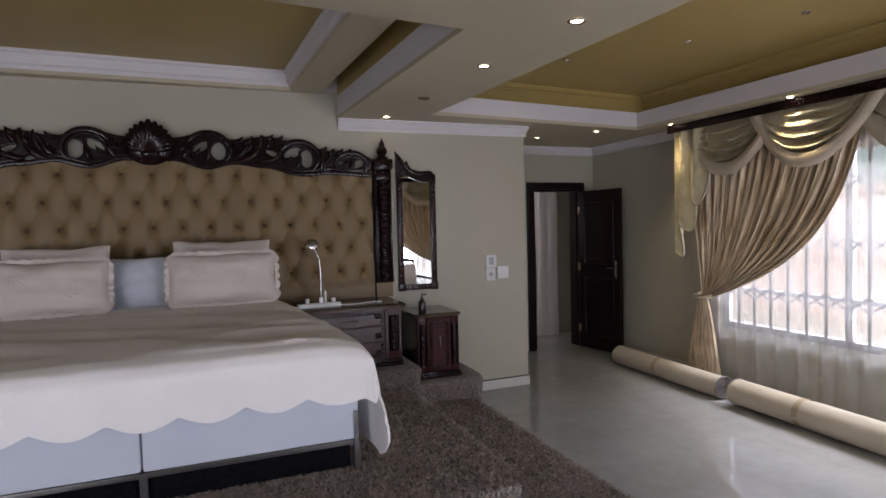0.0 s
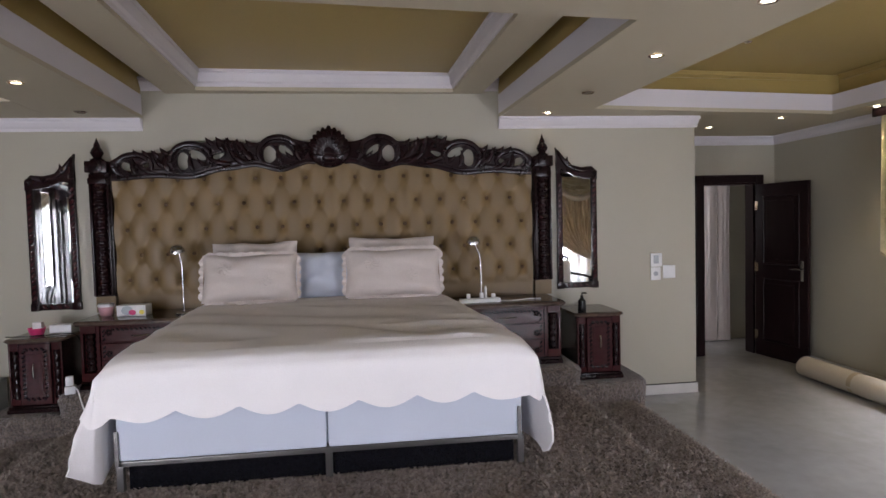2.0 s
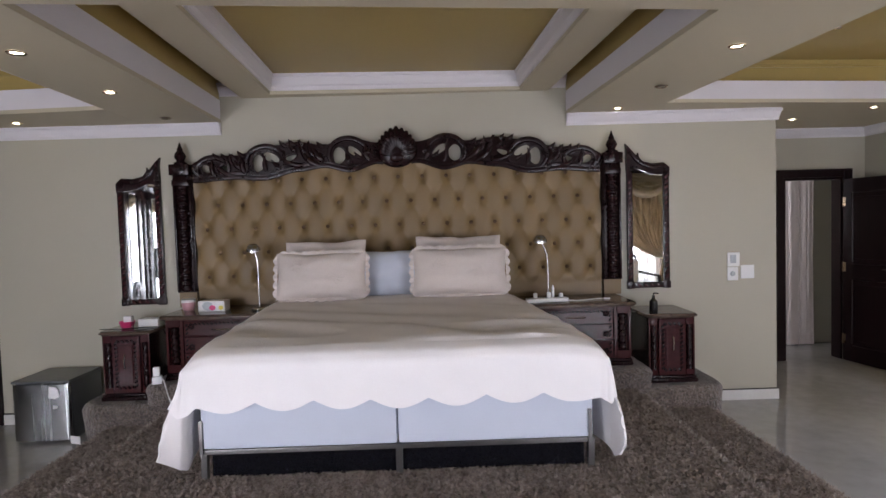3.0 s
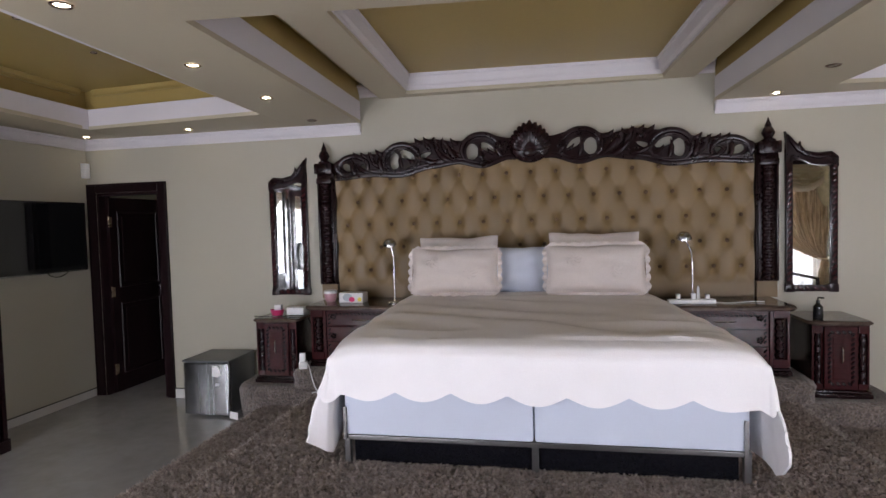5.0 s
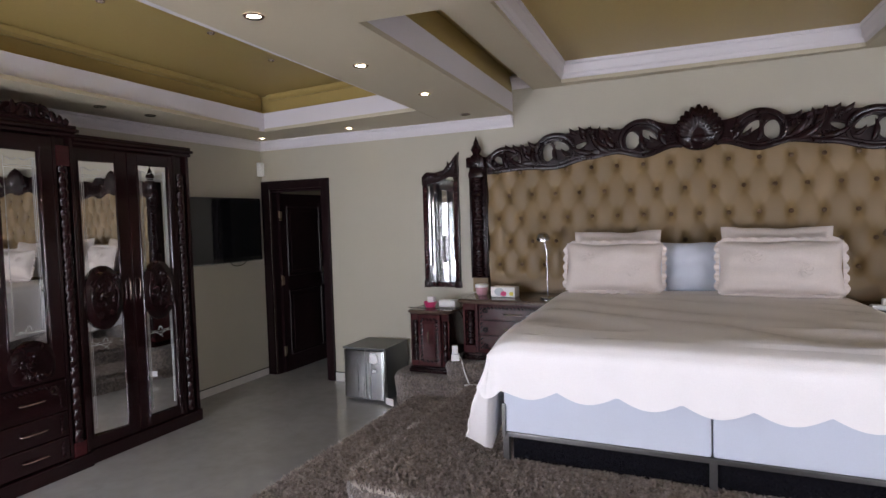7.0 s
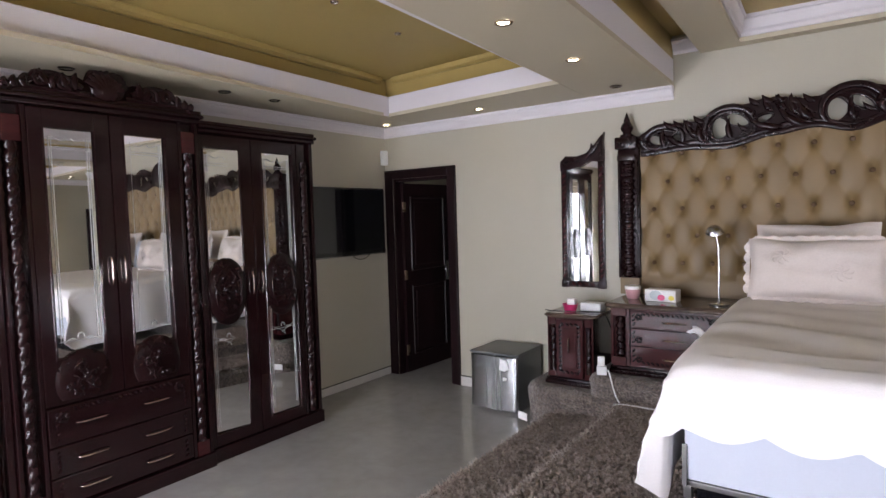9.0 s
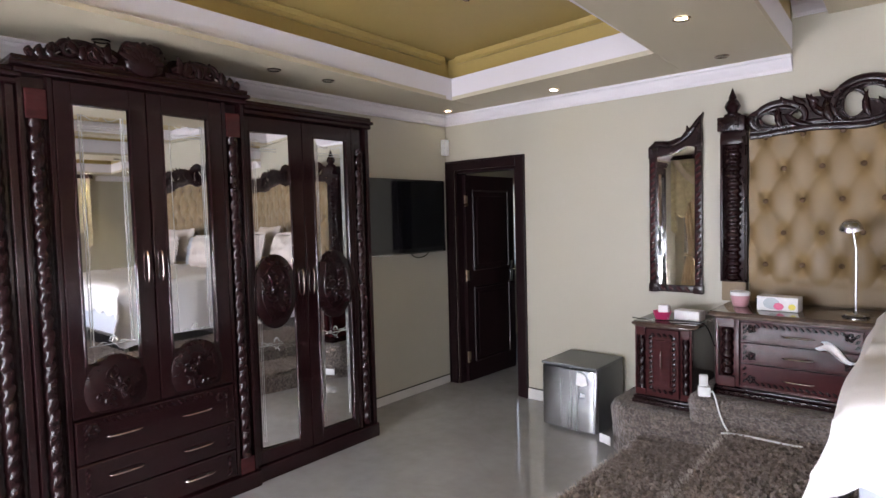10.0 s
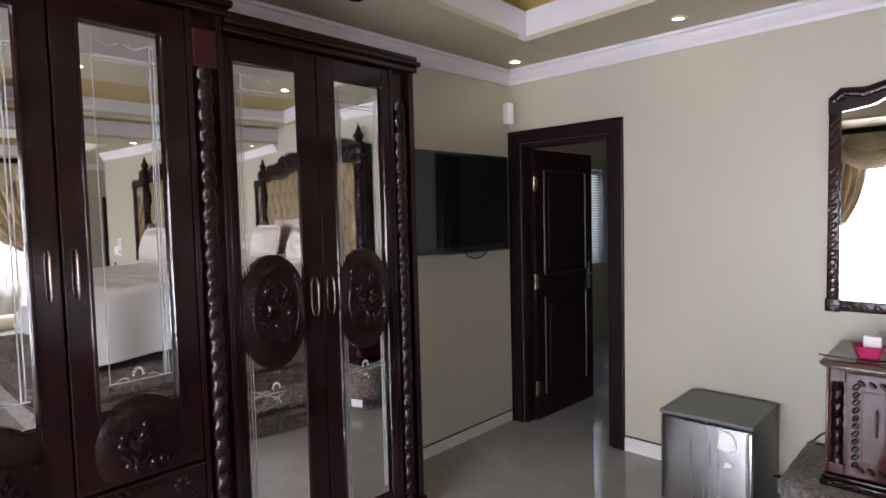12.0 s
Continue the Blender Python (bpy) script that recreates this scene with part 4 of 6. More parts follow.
def pillow(label, m, w, h, d, mat, frill=0.0, seed=0):
    """A stuffed pillow; local x its width, z its height, y its depth."""
    ob = thing("pillow", label, "pillow", m, "bed pillows")

    def side(s):
        def fn(u, v):
            a, b = 2 * u - 1, 2 * v - 1
            fat = max(0.0, (1 - abs(a) ** 2.6) * (1 - abs(b) ** 2.6)) ** 0.55
            wob = 0.018 * noise.noise((a * 2.5 + seed, b * 2.5, s))
            x, z = a * w / 2 * (1 - 0.035 * (1 - b * b) * 0), b * h / 2
            x *= 1 - 0.05 * (1 - abs(b)) * abs(a) ** 4
            z += 0.014 * noise.noise((a * 1.8 + 3 * seed, 4, 1)) * max(0.0, b)
            z *= 1 - 0.06 * (1 - abs(a)) * abs(b) ** 4
            return (x, s * (fat * d / 2 + wob * fat), z)
        return fn
    part(ob, "cover", Mesh().grid(side(-1), 30, 22).grid(side(1), 30, 22), mat, True)
    if frill:
        fr = Mesh()

        def rim(u, v):
            a = u * 4
            if a < 1:
                p, q, n = -1 + 2 * a, -1, (0, -1)
            elif a < 2:
                p, q, n = 1, -1 + 2 * (a - 1), (1, 0)
            elif a < 3:
                p, q, n = 1 - 2 * (a - 2), 1, (0, 1)
            else:
                p, q, n = -1, 1 - 2 * (a - 3), (-1, 0)
            f = a - int(min(a, 3.999))
            wv = frill * (0.55 + 0.45 * abs(math.sin(math.pi * f * (5 if n[0] else 9)))) * v
            return (p * (w / 2 - 0.02) + n[0] * (wv + 0.01), 0.004 * math.sin(50 * f), q * (h / 2 - 0.02) + n[1] * (wv + 0.01))
        part(ob, "frill", fr.grid(rim, 160, 4), mat, True, "scalloped quilted edge")
        em = Mesh()
        rnd = random.Random(seed)
        for ex, ez in ((-0.16, 0.06), (0.13, -0.03)):
            for k in range(7):
                a = k * 0.9 + seed
                em.tube(bezier((ex, -d / 2 - 0.0, ez), (ex + 0.04 * math.cos(a), -d / 2 - 0.002, ez + 0.03 * math.sin(a)), (ex + 0.07 * math.cos(a + 0.6), -d / 2 + 0.004, ez + 0.05 * math.sin(a + 0.6)), (ex + 0.06 * math.cos(a + 1.1), -d / 2 + 0.006, ez + 0.05 * math.sin(a + 1.1)), 6), 0.0045, 5, 0.5)
        part(ob, "embroidery", em, PILLOW, True)["kind"] = "stuff"
    return ob


pillow("ivory pillow with scalloped edge leaning on the headboard", pose(-0.86, 4.72, 1.285, -14, 0, 1.5), 0.70, 0.36, 0.20, PILLOW, 0.035, 1)
pillow("ivory pillow with scalloped edge leaning on the headboard", pose(0.215, 4.72, 1.29, -14, 0, -1), 0.74, 0.37, 0.20, PILLOW, 0.035, 2)
pillow("plain cream pillow standing behind", pose(-0.87, 4.97, 1.33, -10, 0, 0), 0.66, 0.44, 0.16, PILLOW, 0, 3)
pillow("plain cream pillow standing behind", pose(0.22, 4.97, 1.34, -10, 0, 0), 0.70, 0.44, 0.16, PILLOW, 0, 4)
pillow("pale blue pillow between the others", pose(-0.34, 4.93, 1.265, -12, 0, 0), 0.50, 0.39, 0.16, BLUE, 0, 5)

# ---- headboard ----
HC, YH = -0.275, 5.25
hb = thing("headboard", "tan button-tufted headboard with carved mahogany crest and posts", "headboard", pose(HC, 5.33, 1.0))
hb_in = pose(-HC, -5.33, -1.0)


def hb_part(name, mesh, mat, smooth=False, label=""):
    return part(hb, name, mesh.moved(hb_in), mat, smooth, label)


def smooth_steps(table, x):
    for (a, p), (b, q) in zip(table[:-1], table[1:]):
        if a <= x <= b:
            t = (x - a) / (b - a)
            t = t * t * (3 - 2 * t)
            return p + (q - p) * t
    return table[-1][1]


LOW = ((0, 2.17), (0.17, 2.20), (0.41, 2.135), (0.62, 2.18), (0.85, 2.15), (1.15, 2.085), (1.4, 2.10), (1.75, 2.08))
HIGH = ((0, 2.46), (0.17, 2.39), (0.41, 2.44), (0.66, 2.375), (0.85, 2.405), (1.12, 2.385), (1.38, 2.30), (1.55, 2.305), (1.75, 2.23))


def tufted(u, v):
    x = -1.755 + 3.51 * u
    top = smooth_steps(LOW, abs(x)) + 0.05
    z = 1.02 + (top - 1.02) * v
    p0, r0 = x / 0.208, (z - 2.08) / 0.206
    p, q = p0 - r0 / 2, p0 + r0 / 2
    k = (abs(math.sin(math.pi * p)) * abs(math.sin(math.pi * q))) ** 0.6
    dx, dz = (p - round(p)), (q - round(q))
    pit = math.exp(-(dx * dx + dz * dz) / 0.034)
    if z < 1.17:
        k = k * max(0.0, (z - 1.12) / 0.05) if z > 1.12 else 0.0
        pit = 0
    return (HC + x, YH + 0.008 - 0.017 * k + 0.034 * pit, z)


hb_part("upholstery", Mesh().grid(tufted, 300, 96), FABRIC, True, "tan diamond-tufted satin")
hb_part("backing", Mesh().box(HC - 1.76, HC + 1.76, YH + 0.035, Y1 - 0.003, 1.0, 2.16), FABRIC)
bt = Mesh().ball((0, 0, 0), 0.017, 0.010, 0.017, 10, 6).data("button", BUTTON, True)
for row in range(5):
    for i in range(-9, 10):
        x = (i + (0.5 if row % 2 else 0)) * 0.208
        if abs(x) < 1.72:
            o = new("button", bt)
            o.parent, o.location = hb, (x, YH + 0.022 - 5.33, 2.08 - row * 0.206 - 1.0)

crest = Mesh()


def wood_line(pts, r, flat=0.7):
    """A carved rib and its mirror image across the crest's middle."""
    n = len(pts)
    rs = r if isinstance(r, list) else [r * (0.45 + 0.55 * math.sin(math.pi * min(1, max(0, i / (n - 1))))) for i in range(n)]
    for s in (-1, 1):
        crest.tube([(HC + s * x, YH - 0.01, z) for x, z in pts], rs, 8, flat)


def leaf(x, z, a, l, w):
    """A carved acanthus leaf with a raised rib."""
    pts = [(x + l * t * math.cos(a + 0.5 * t), z + l * t * math.sin(a + 0.5 * t)) for t in (0, 0.15, 0.35, 0.6, 0.8, 0.93, 1)]
    for s in (-1, 1):
        crest.tube([(HC + s * p, YH - 0.02, q) for p, q in pts], [w * k for k in (0.35, 0.8, 1, 0.85, 0.5, 0.25, 0.05)], 8, 0.5)


xs = [0.12 + 1.63 * i / 60 for i in range(61)]
wood_line([(x, smooth_steps(LOW, x) + 0.012) for x in xs], [0.021] * 61)
wood_line([(x, smooth_steps(LOW, x) + 0.04) for x in xs], [0.011] * 61)
# pierced plate: a solid band with open eyes
EYES = ((0.495, 2.275, 0.055, 0.072, 0), (0.365, 2.305, 0.071, 0.031, 35), (1.19, 2.228, 0.053, 0.074, 0), (1.08, 2.275, 0.076, 0.036, 25), (0.92, 2.265, 0.06, 0.022, -22), (1.635, 2.188, 0.057, 0.032, 30), (1.49, 2.195, 0.051, 0.024, -40), (0.7, 2.3, 0.034, 0.013, -15))


def pierced(side):
    """One half of the crest's plate, cut out along its edge and round the eyes."""
    bm = bmesh.new()
    n = 110
    lo = [(0.1 + 1.65 * i / n, smooth_steps(LOW, 0.1 + 1.65 * i / n)) for i in range(n + 1)]
    hi = [(x, smooth_steps(HIGH, x) - 0.012 + (0.012 * abs(math.sin(x * 42)) if 0.6 < x < 0.98 or 1.28 < x < 1.52 else 0.0)) for x, z in lo]
    loops = [lo + hi[::-1]]
    for x, z, a, b, turn in EYES:
        c, d = math.cos(radians(turn)), math.sin(radians(turn))
        ring_ = []
        for k in range(22):
            t = 2 * math.pi * k / 22
            p, q = a * math.cos(t), b * math.sin(t) * (1 + 0.25 * math.cos(t))
            ring_.append((x + p * c - q * d, z + p * d + q * c))
        loops.append(ring_)
    for lp in loops:
        vs = [bm.verts.new((HC + side * x, YH, z)) for x, z in lp]
        for a, b in zip(vs, vs[1:] + vs[:1]):
            bm.edges.new((a, b))
    bmesh.ops.triangle_fill(bm, use_beauty=True, use_dissolve=False, edges=bm.edges[:], normal=(0, -1, 0))
    made = bmesh.ops.extrude_face_region(bm, geom=bm.faces[:])
    for v in made["geom"]:
        if isinstance(v, bmesh.types.BMVert):
            v.co.y += 0.03
    bm.verts.index_update()
    crest.add([v.co[:] for v in bm.verts], [[v.index for v in f.verts] for f in bm.faces])
    bm.free()


pierced(-1)
pierced(1)
# rounded lips round the eyes and the arched ribs over them
for x, z, a, b, turn in EYES:
    c, d = math.cos(radians(turn)), math.sin(radians(turn))
    pts = [(x + (a + 0.008) * math.cos(t) * c - (b + 0.008) * math.sin(t) * d, z + (a + 0.008) * math.cos(t) * d + (b + 0.008) * math.sin(t) * c) for t in [2 * math.pi * k / 24 for k in range(25)]]
    wood_line(pts, [0.007 + 0.003 * math.sin(k * 0.26) for k in range(25)])
for cx, cz, rx, rz in ((0.42, 2.285, 0.165, 0.135), (1.13, 2.235, 0.165, 0.135), (1.58, 2.19, 0.14, 0.095)):
    pts = [(cx + rx * math.cos(math.pi * (-0.3 + 1.5 * i / 30)), cz + rz * math.sin(math.pi * (-0.3 + 1.5 * i / 30))) for i in range(31)]
    wood_line(pts, [0.012 + 0.012 * math.sin(math.pi * i / 30) for i in range(31)])
    pts = [(cx + (rx - 0.036) * math.cos(math.pi * (0.1 + 0.8 * i / 20)), cz + (rz - 0.03) * math.sin(math.pi * (0.1 + 0.8 * i / 20))) for i in range(21)]
    wood_line(pts, 0.010)
    leaf(cx - rx * 0.1, cz - rz * 0.65, 1.0, 0.15, 0.020)
    leaf(cx - rx * 0.75, cz - rz * 0.3, 0.2, 0.09, 0.016)
# overlapping leaves between the loops
for x, z, a, l, w in ((0.62, 2.22, 0.5, 0.20, 0.03), (0.66, 2.19, 0.25, 0.24, 0.026), (0.70, 2.26, 0.75, 0.16, 0.024), (0.78, 2.30, 0.7, 0.13, 0.024), (0.86, 2.31, 0.6, 0.11, 0.022), (0.80, 2.20, -0.15, 0.22, 0.024), (1.30, 2.14, 0.9, 0.15, 0.026), (1.33, 2.18, 0.4, 0.13, 0.024), (1.38, 2.22, 0.8, 0.10, 0.02), (1.40, 2.13, 0.0, 0.18, 0.02), (0.24, 2.22, 0.9, 0.16, 0.026), (0.22, 2.28, 0.4, 0.10, 0.02)):
    leaf(x, z, a, l, w)
for x in (0.62, 0.70, 0.78, 0.86, 0.94, 1.30, 1.37, 1.44, 1.51):
    leaf(x, smooth_steps(HIGH, x) - 0.035, 0.2, 0.085, 0.02)
wood_line(bezier((0.58, 2.2), (0.72, 2.26), (0.85, 2.18), (1.0, 2.16)), 0.018)
wood_line(bezier((1.26, 2.13), (1.36, 2.18), (1.45, 2.12), (1.72, 2.14)), 0.016)
wood_line(bezier((1.70, 2.13), (1.76, 2.18), (1.76, 2.22), (1.70, 2.25)), 0.026)
# shell at the centre
for k in range(-6, 7):
    a = k * 0.21
    l = 0.25 - 0.012 * abs(k)
    pts = [(HC + math.sin(a) * l * t * 1.0, YH - 0.02 - 0.035 * math.sin(math.pi * t * 0.8), 2.255 + math.cos(a) * l * t) for t in (0, 0.3, 0.6, 0.85, 1)]
    crest.tube(pts, [0.018, 0.026, 0.034, 0.032, 0.012], 8, 0.8)
crest.ball((HC, YH - 0.015, 2.30), 0.175, 0.05, 0.145, 24, 12)
crest.ball((HC, YH - 0.04, 2.245), 0.075, 0.03, 0.05, 16, 8)
for k in range(5):
    a = math.pi * (1.15 + 0.175 * k)
    crest.tube([(HC + 0.06 * math.cos(a), YH - 0.03, 2.24 + 0.05 * math.sin(a)), (HC + 0.13 * math.cos(a), YH - 0.035, 2.25 + 0.085 * math.sin(a))], [0.022, 0.008], 8, 0.7)
hb_part("crest", crest, BLACKWOOD, True, "carved scrollwork crest with central shell")
for s in (-1, 1):
    x = HC + s * 1.855
    pm = Mesh().box(x - 0.085, x + 0.085, YH + 0.01, Y1 - 0.003, 1.13, 2.14, 0.006)
    beads(pm, x, YH - 0.0, 1.135, 2.06, 0.052, 19)
    pm.box(x - 0.075, x - 0.058, YH - 0.02, YH + 0.02, 1.14, 2.1, 0.004).box(x + 0.058, x + 0.075, YH - 0.02, YH + 0.02, 1.14, 2.1, 0.004)
    pm.box(x - 0.07, x + 0.07, YH - 0.05, YH + 0.02, 2.05, 2.10, 0.006).box(x - 0.085, x + 0.085, YH - 0.06, Y1 - 0.003, 2.14, 2.235, 0.01).box(x - 0.05, x + 0.05, YH - 0.07, YH - 0.05, 2.15, 2.225, 0.008)
    pm.lathe([(0.05, 0), (0.055, 0.015), (0.03, 0.03), (0.042, 0.05), (0.05, 0.07), (0.038, 0.10), (0.022, 0.12), (0.026, 0.13), (0.012, 0.16), (0.003, 0.19)], x, YH - 0.01, 2.233, 14)
    hb_part("post", pm, BLACKWOOD, True, "turned ring post with finial")
    pb = Mesh().box(x - 0.075, x + 0.075, YH + 0.02, Y1 - 0.003, 1.0, 1.13)
    hb_part("post_foot", pb, FABRIC)


# ---- wall mirrors ----
def wall_mirror(m, flip):
    """A carved mirror with a sloping crest that rises towards the bed; flip: +1 rises to +x."""
    ob = thing("wall_mirror", "tall carved mahogany wall mirror with swept crest", "mirror", m, "mirrors beside the headboard")
    w, h = 0.375, 1.06

    def q(x):
        return flip * x
    fr = Mesh()
    for x0, x1 in ((-w / 2, -w / 2 + 0.052), (w / 2 - 0.052, w / 2)):
        fr.box(min(q(x0), q(x1)), max(q(x0), q(x1)), -0.03, 0, 0, h + (0.0 if x0 < 0 else 0.10), 0.006)
    fr.box(-w / 2, w / 2, -0.03, 0, 0, 0.052, 0.006)
    fr.box(-w / 2 - 0.006, -w / 2 + 0.06, -0.036, 0, -0.005, 0.06, 0.005).box(w / 2 - 0.06, w / 2 + 0.006, -0.036, 0, -0.005, 0.06, 0.005)
    # arched head: a swept band
    top = [(-w / 2 + 0.0, h - 0.0), (-w / 2 + 0.05, h + 0.045), (-0.04, h + 0.035), (0.06, h + 0.06), (0.13, h + 0.115), (0.17, h + 0.17), (0.195, h + 0.215), (0.185, h + 0.14), (w / 2, h + 0.08), (w / 2, h - 0.02)]
    low = [(w / 2 - 0.05, h - 0.02), (0.08, h - 0.01), (0.0, h - 0.05), (-0.08, h - 0.065), (-w / 2 + 0.05, h - 0.07), (-w / 2, h - 0.08)]
    out = [(q(x), z) for x, z in top + low]
    fr.prism(out, -0.04, 0)
    fr.tube([(q(x), -0.042, z) for x, z in ((-0.17, h - 0.02), (-0.12, h + 0.02), (-0.04, h + 0.0), (0.04, h + 0.025), (0.1, h + 0.07), (0.14, h + 0.12), (0.18, h + 0.19))], [0.012, 0.018, 0.017, 0.018, 0.022, 0.02, 0.006], 8, 0.8)
    fr.tube([(q(x), -0.044, z) for x, z in ((0.06, h + 0.05), (0.1, h + 0.09), (0.09, h + 0.13))], [0.012, 0.02, 0.005], 8, 0.8)
    part(ob, "frame", fr, BLACKWOOD, True)
    xl = w / 2 - 0.026
    for a, q0 in (((-xl, -0.034, 0.08), (-xl, -0.034, h - 0.1)), ((xl, -0.034, 0.08), (xl, -0.034, h - 0.06)), ((-xl + 0.05, -0.034, 0.026), (xl - 0.05, -0.034, 0.026))):
        part(ob, "rope_border", chain(Mesh(), [a, q0], 0.024, 0.01), RED, True, "carved rope border")
    part(ob, "glass", Mesh().box(-w / 2 + 0.05, w / 2 - 0.05, -0.014, -0.006, 0.05, h), MIRROR)
    return ob


wall_mirror(pose(-2.53, Y1 - 0.002, 1.03), 1)
wall_mirror(pose(1.915, Y1 - 0.002, 1.04), -1)


# ---- nightstands ----
def rounded_top(m, x0, x1, y0, y1, z0, z1, r):
    out = rounded_rect(x0, x1, y0, y1, r)
    n = len(out)
    rows = ((0.012, z0), (0.0, z0 + 0.012), (0.0, z1 - 0.012), (0.012, z1))
    for ins, z in rows:
        cx, cy = (x0 + x1) / 2, (y0 + y1) / 2
        m.v += [(cx + (x - cx) * (1 - ins / (x1 - x0) * 2), cy + (y - cy) * (1 - ins / (y1 - y0) * 2), z) for x, y in out]
    o = len(m.v) - 4 * n
    for j in range(3):
        for i in range(n):
            k = (i + 1) % n
            m.f.append((o + j * n + i, o + j * n + k, o + (j + 1) * n + k, o + (j + 1) * n + i))
    m.f.append(tuple(o + i for i in range(n)))
    m.f.append(tuple(o + 3 * n + i for i in range(n)))
    return m


def pull(mesh, x, y, z, l, up=False):
    """A twisted bar pull with pointed ends."""
    pts, rs = [], []
    for i in range(21):
        t = -1 + i / 10
        off = 0.018 * (1 - abs(t) ** 6)
        p = (x + (0 if up else t * l / 2), y - 0.006 - off, z + (t * l / 2 if up else 0))
        pts.append(p)
        rs.append((0.0036 + 0.0016 * (i % 2)) * (1 if abs(t) < 0.8 else 0.75) if abs(t) < 0.97 else 0.002)
    return mesh.tube(pts, rs, 8, 1, (0, 1, 0) if not up else (1, 0, 0))


def nightstand(m):
    """Three-drawer bedside chest, front at local y = 0, standing on z = 0."""
    ob = thing("nightstand", "carved mahogany three-drawer nightstand with brown marble top", "nightstand", m, "nightstands beside the bed")
    w, d, h = 0.90, 0.54, 0.475
    b = Mesh().box(-w / 2 + 0.02, w / 2 - 0.02, 0.03, d, 0.05, h)
    b.box(-w / 2 + 0.12, -w / 2 + 0.145, 0.0, 0.05, 0.06, h, 0.003).box(w / 2 - 0.145, w / 2 - 0.12, 0.0, 0.05, 0.06, h, 0.003).box(-w / 2 + 0.01, -w / 2 + 0.03, 0.0, 0.05, 0.06, h, 0.003).box(w / 2 - 0.03, w / 2 - 0.01, 0.0, 0.05, 0.06, h, 0.003)
    for s in (-1, 1):
        x = s * (w / 2 - 0.075)
        b.box(x - 0.05, x + 0.05, -0.01, 0.05, 0.055, 0.12, 0.006).box(x - 0.05, x + 0.05, -0.01, 0.05, h - 0.06, h, 0.006)
    part(ob, "body", b, RED)
    for s in (-1, 1):
        part(ob, "column", beads(Mesh(), s * (w / 2 - 0.075), 0.02, 0.12, h - 0.06, 0.036, 6), BLACKWOOD, True, "turned dark column")
    pl = Mesh().box(-w / 2, w / 2, -0.02, d, 0.0, 0.03, 0.006).box(-w / 2 + 0.005, w / 2 - 0.005, -0.012, d, 0.034, 0.052, 0.005)
    for i in range(15):
        x = -w / 2 + 0.05 + i * (w - 0.1) / 14
        pl.ball((x, -0.018, 0.018), 0.024, 0.012, 0.011, 8, 6)
    part(ob, "plinth", pl, BLACKWOOD, True)
    for k, (z0, z1) in enumerate(((0.34, 0.455), (0.215, 0.332), (0.075, 0.205))):
        dr = Mesh().box(-w / 2 + 0.15, w / 2 - 0.15, 0.004, 0.04, z0, z1, 0.006)
        o = part(ob, "drawer", dr, RED)
        cv = Mesh()
        xa = w / 2 - 0.175
        if k == 0:
            chain(cv, [(-xa + 0.05, 0.0, z1 - 0.018), (xa - 0.05, 0.0, z1 - 0.018)], 0.016, 0.007, 0.03)
        if k == 2:
            chain(cv, [(-xa + 0.05, 0.0, z0 + 0.018), (xa - 0.05, 0.0, z0 + 0.018)], 0.016, 0.007, 0.03)
        for s in (-1, 1):
            chain(cv, [(s * xa, 0.0, z0 + 0.01), (s * xa, 0.0, z1 - 0.01)], 0.014, 0.007, 0.028)
            for a in range(5):
                cv.ball((s * (xa - 0.035 + 0.016 * math.cos(a * 1.26)), 0.002, (z1 - 0.038 if k == 0 else z0 + 0.04) + 0.016 * math.sin(a * 1.26)), 0.011, 0.006, 0.011, 8, 5)
        cvo = new("carving", cv.data("carving", BLACKWOOD, True))
        cvo.parent, cvo["kind"] = o, "stuff"
        hp = new("handle", pull(Mesh(), 0, 0.006, (z0 + z1) / 2 - 0.008, 0.16).data("handle", HANDLE, True))
        hp.parent = o
    part(ob, "top", rounded_top(Mesh(), -w / 2 - 0.035, w / 2 + 0.035, -0.05, d, h, h + 0.032, 0.06), MARBLE, True, "brown marble top")
    return ob


nightstand(pose(-1.665, 4.76, 0.497))
nightstand(pose(1.125, 4.76, 0.497))


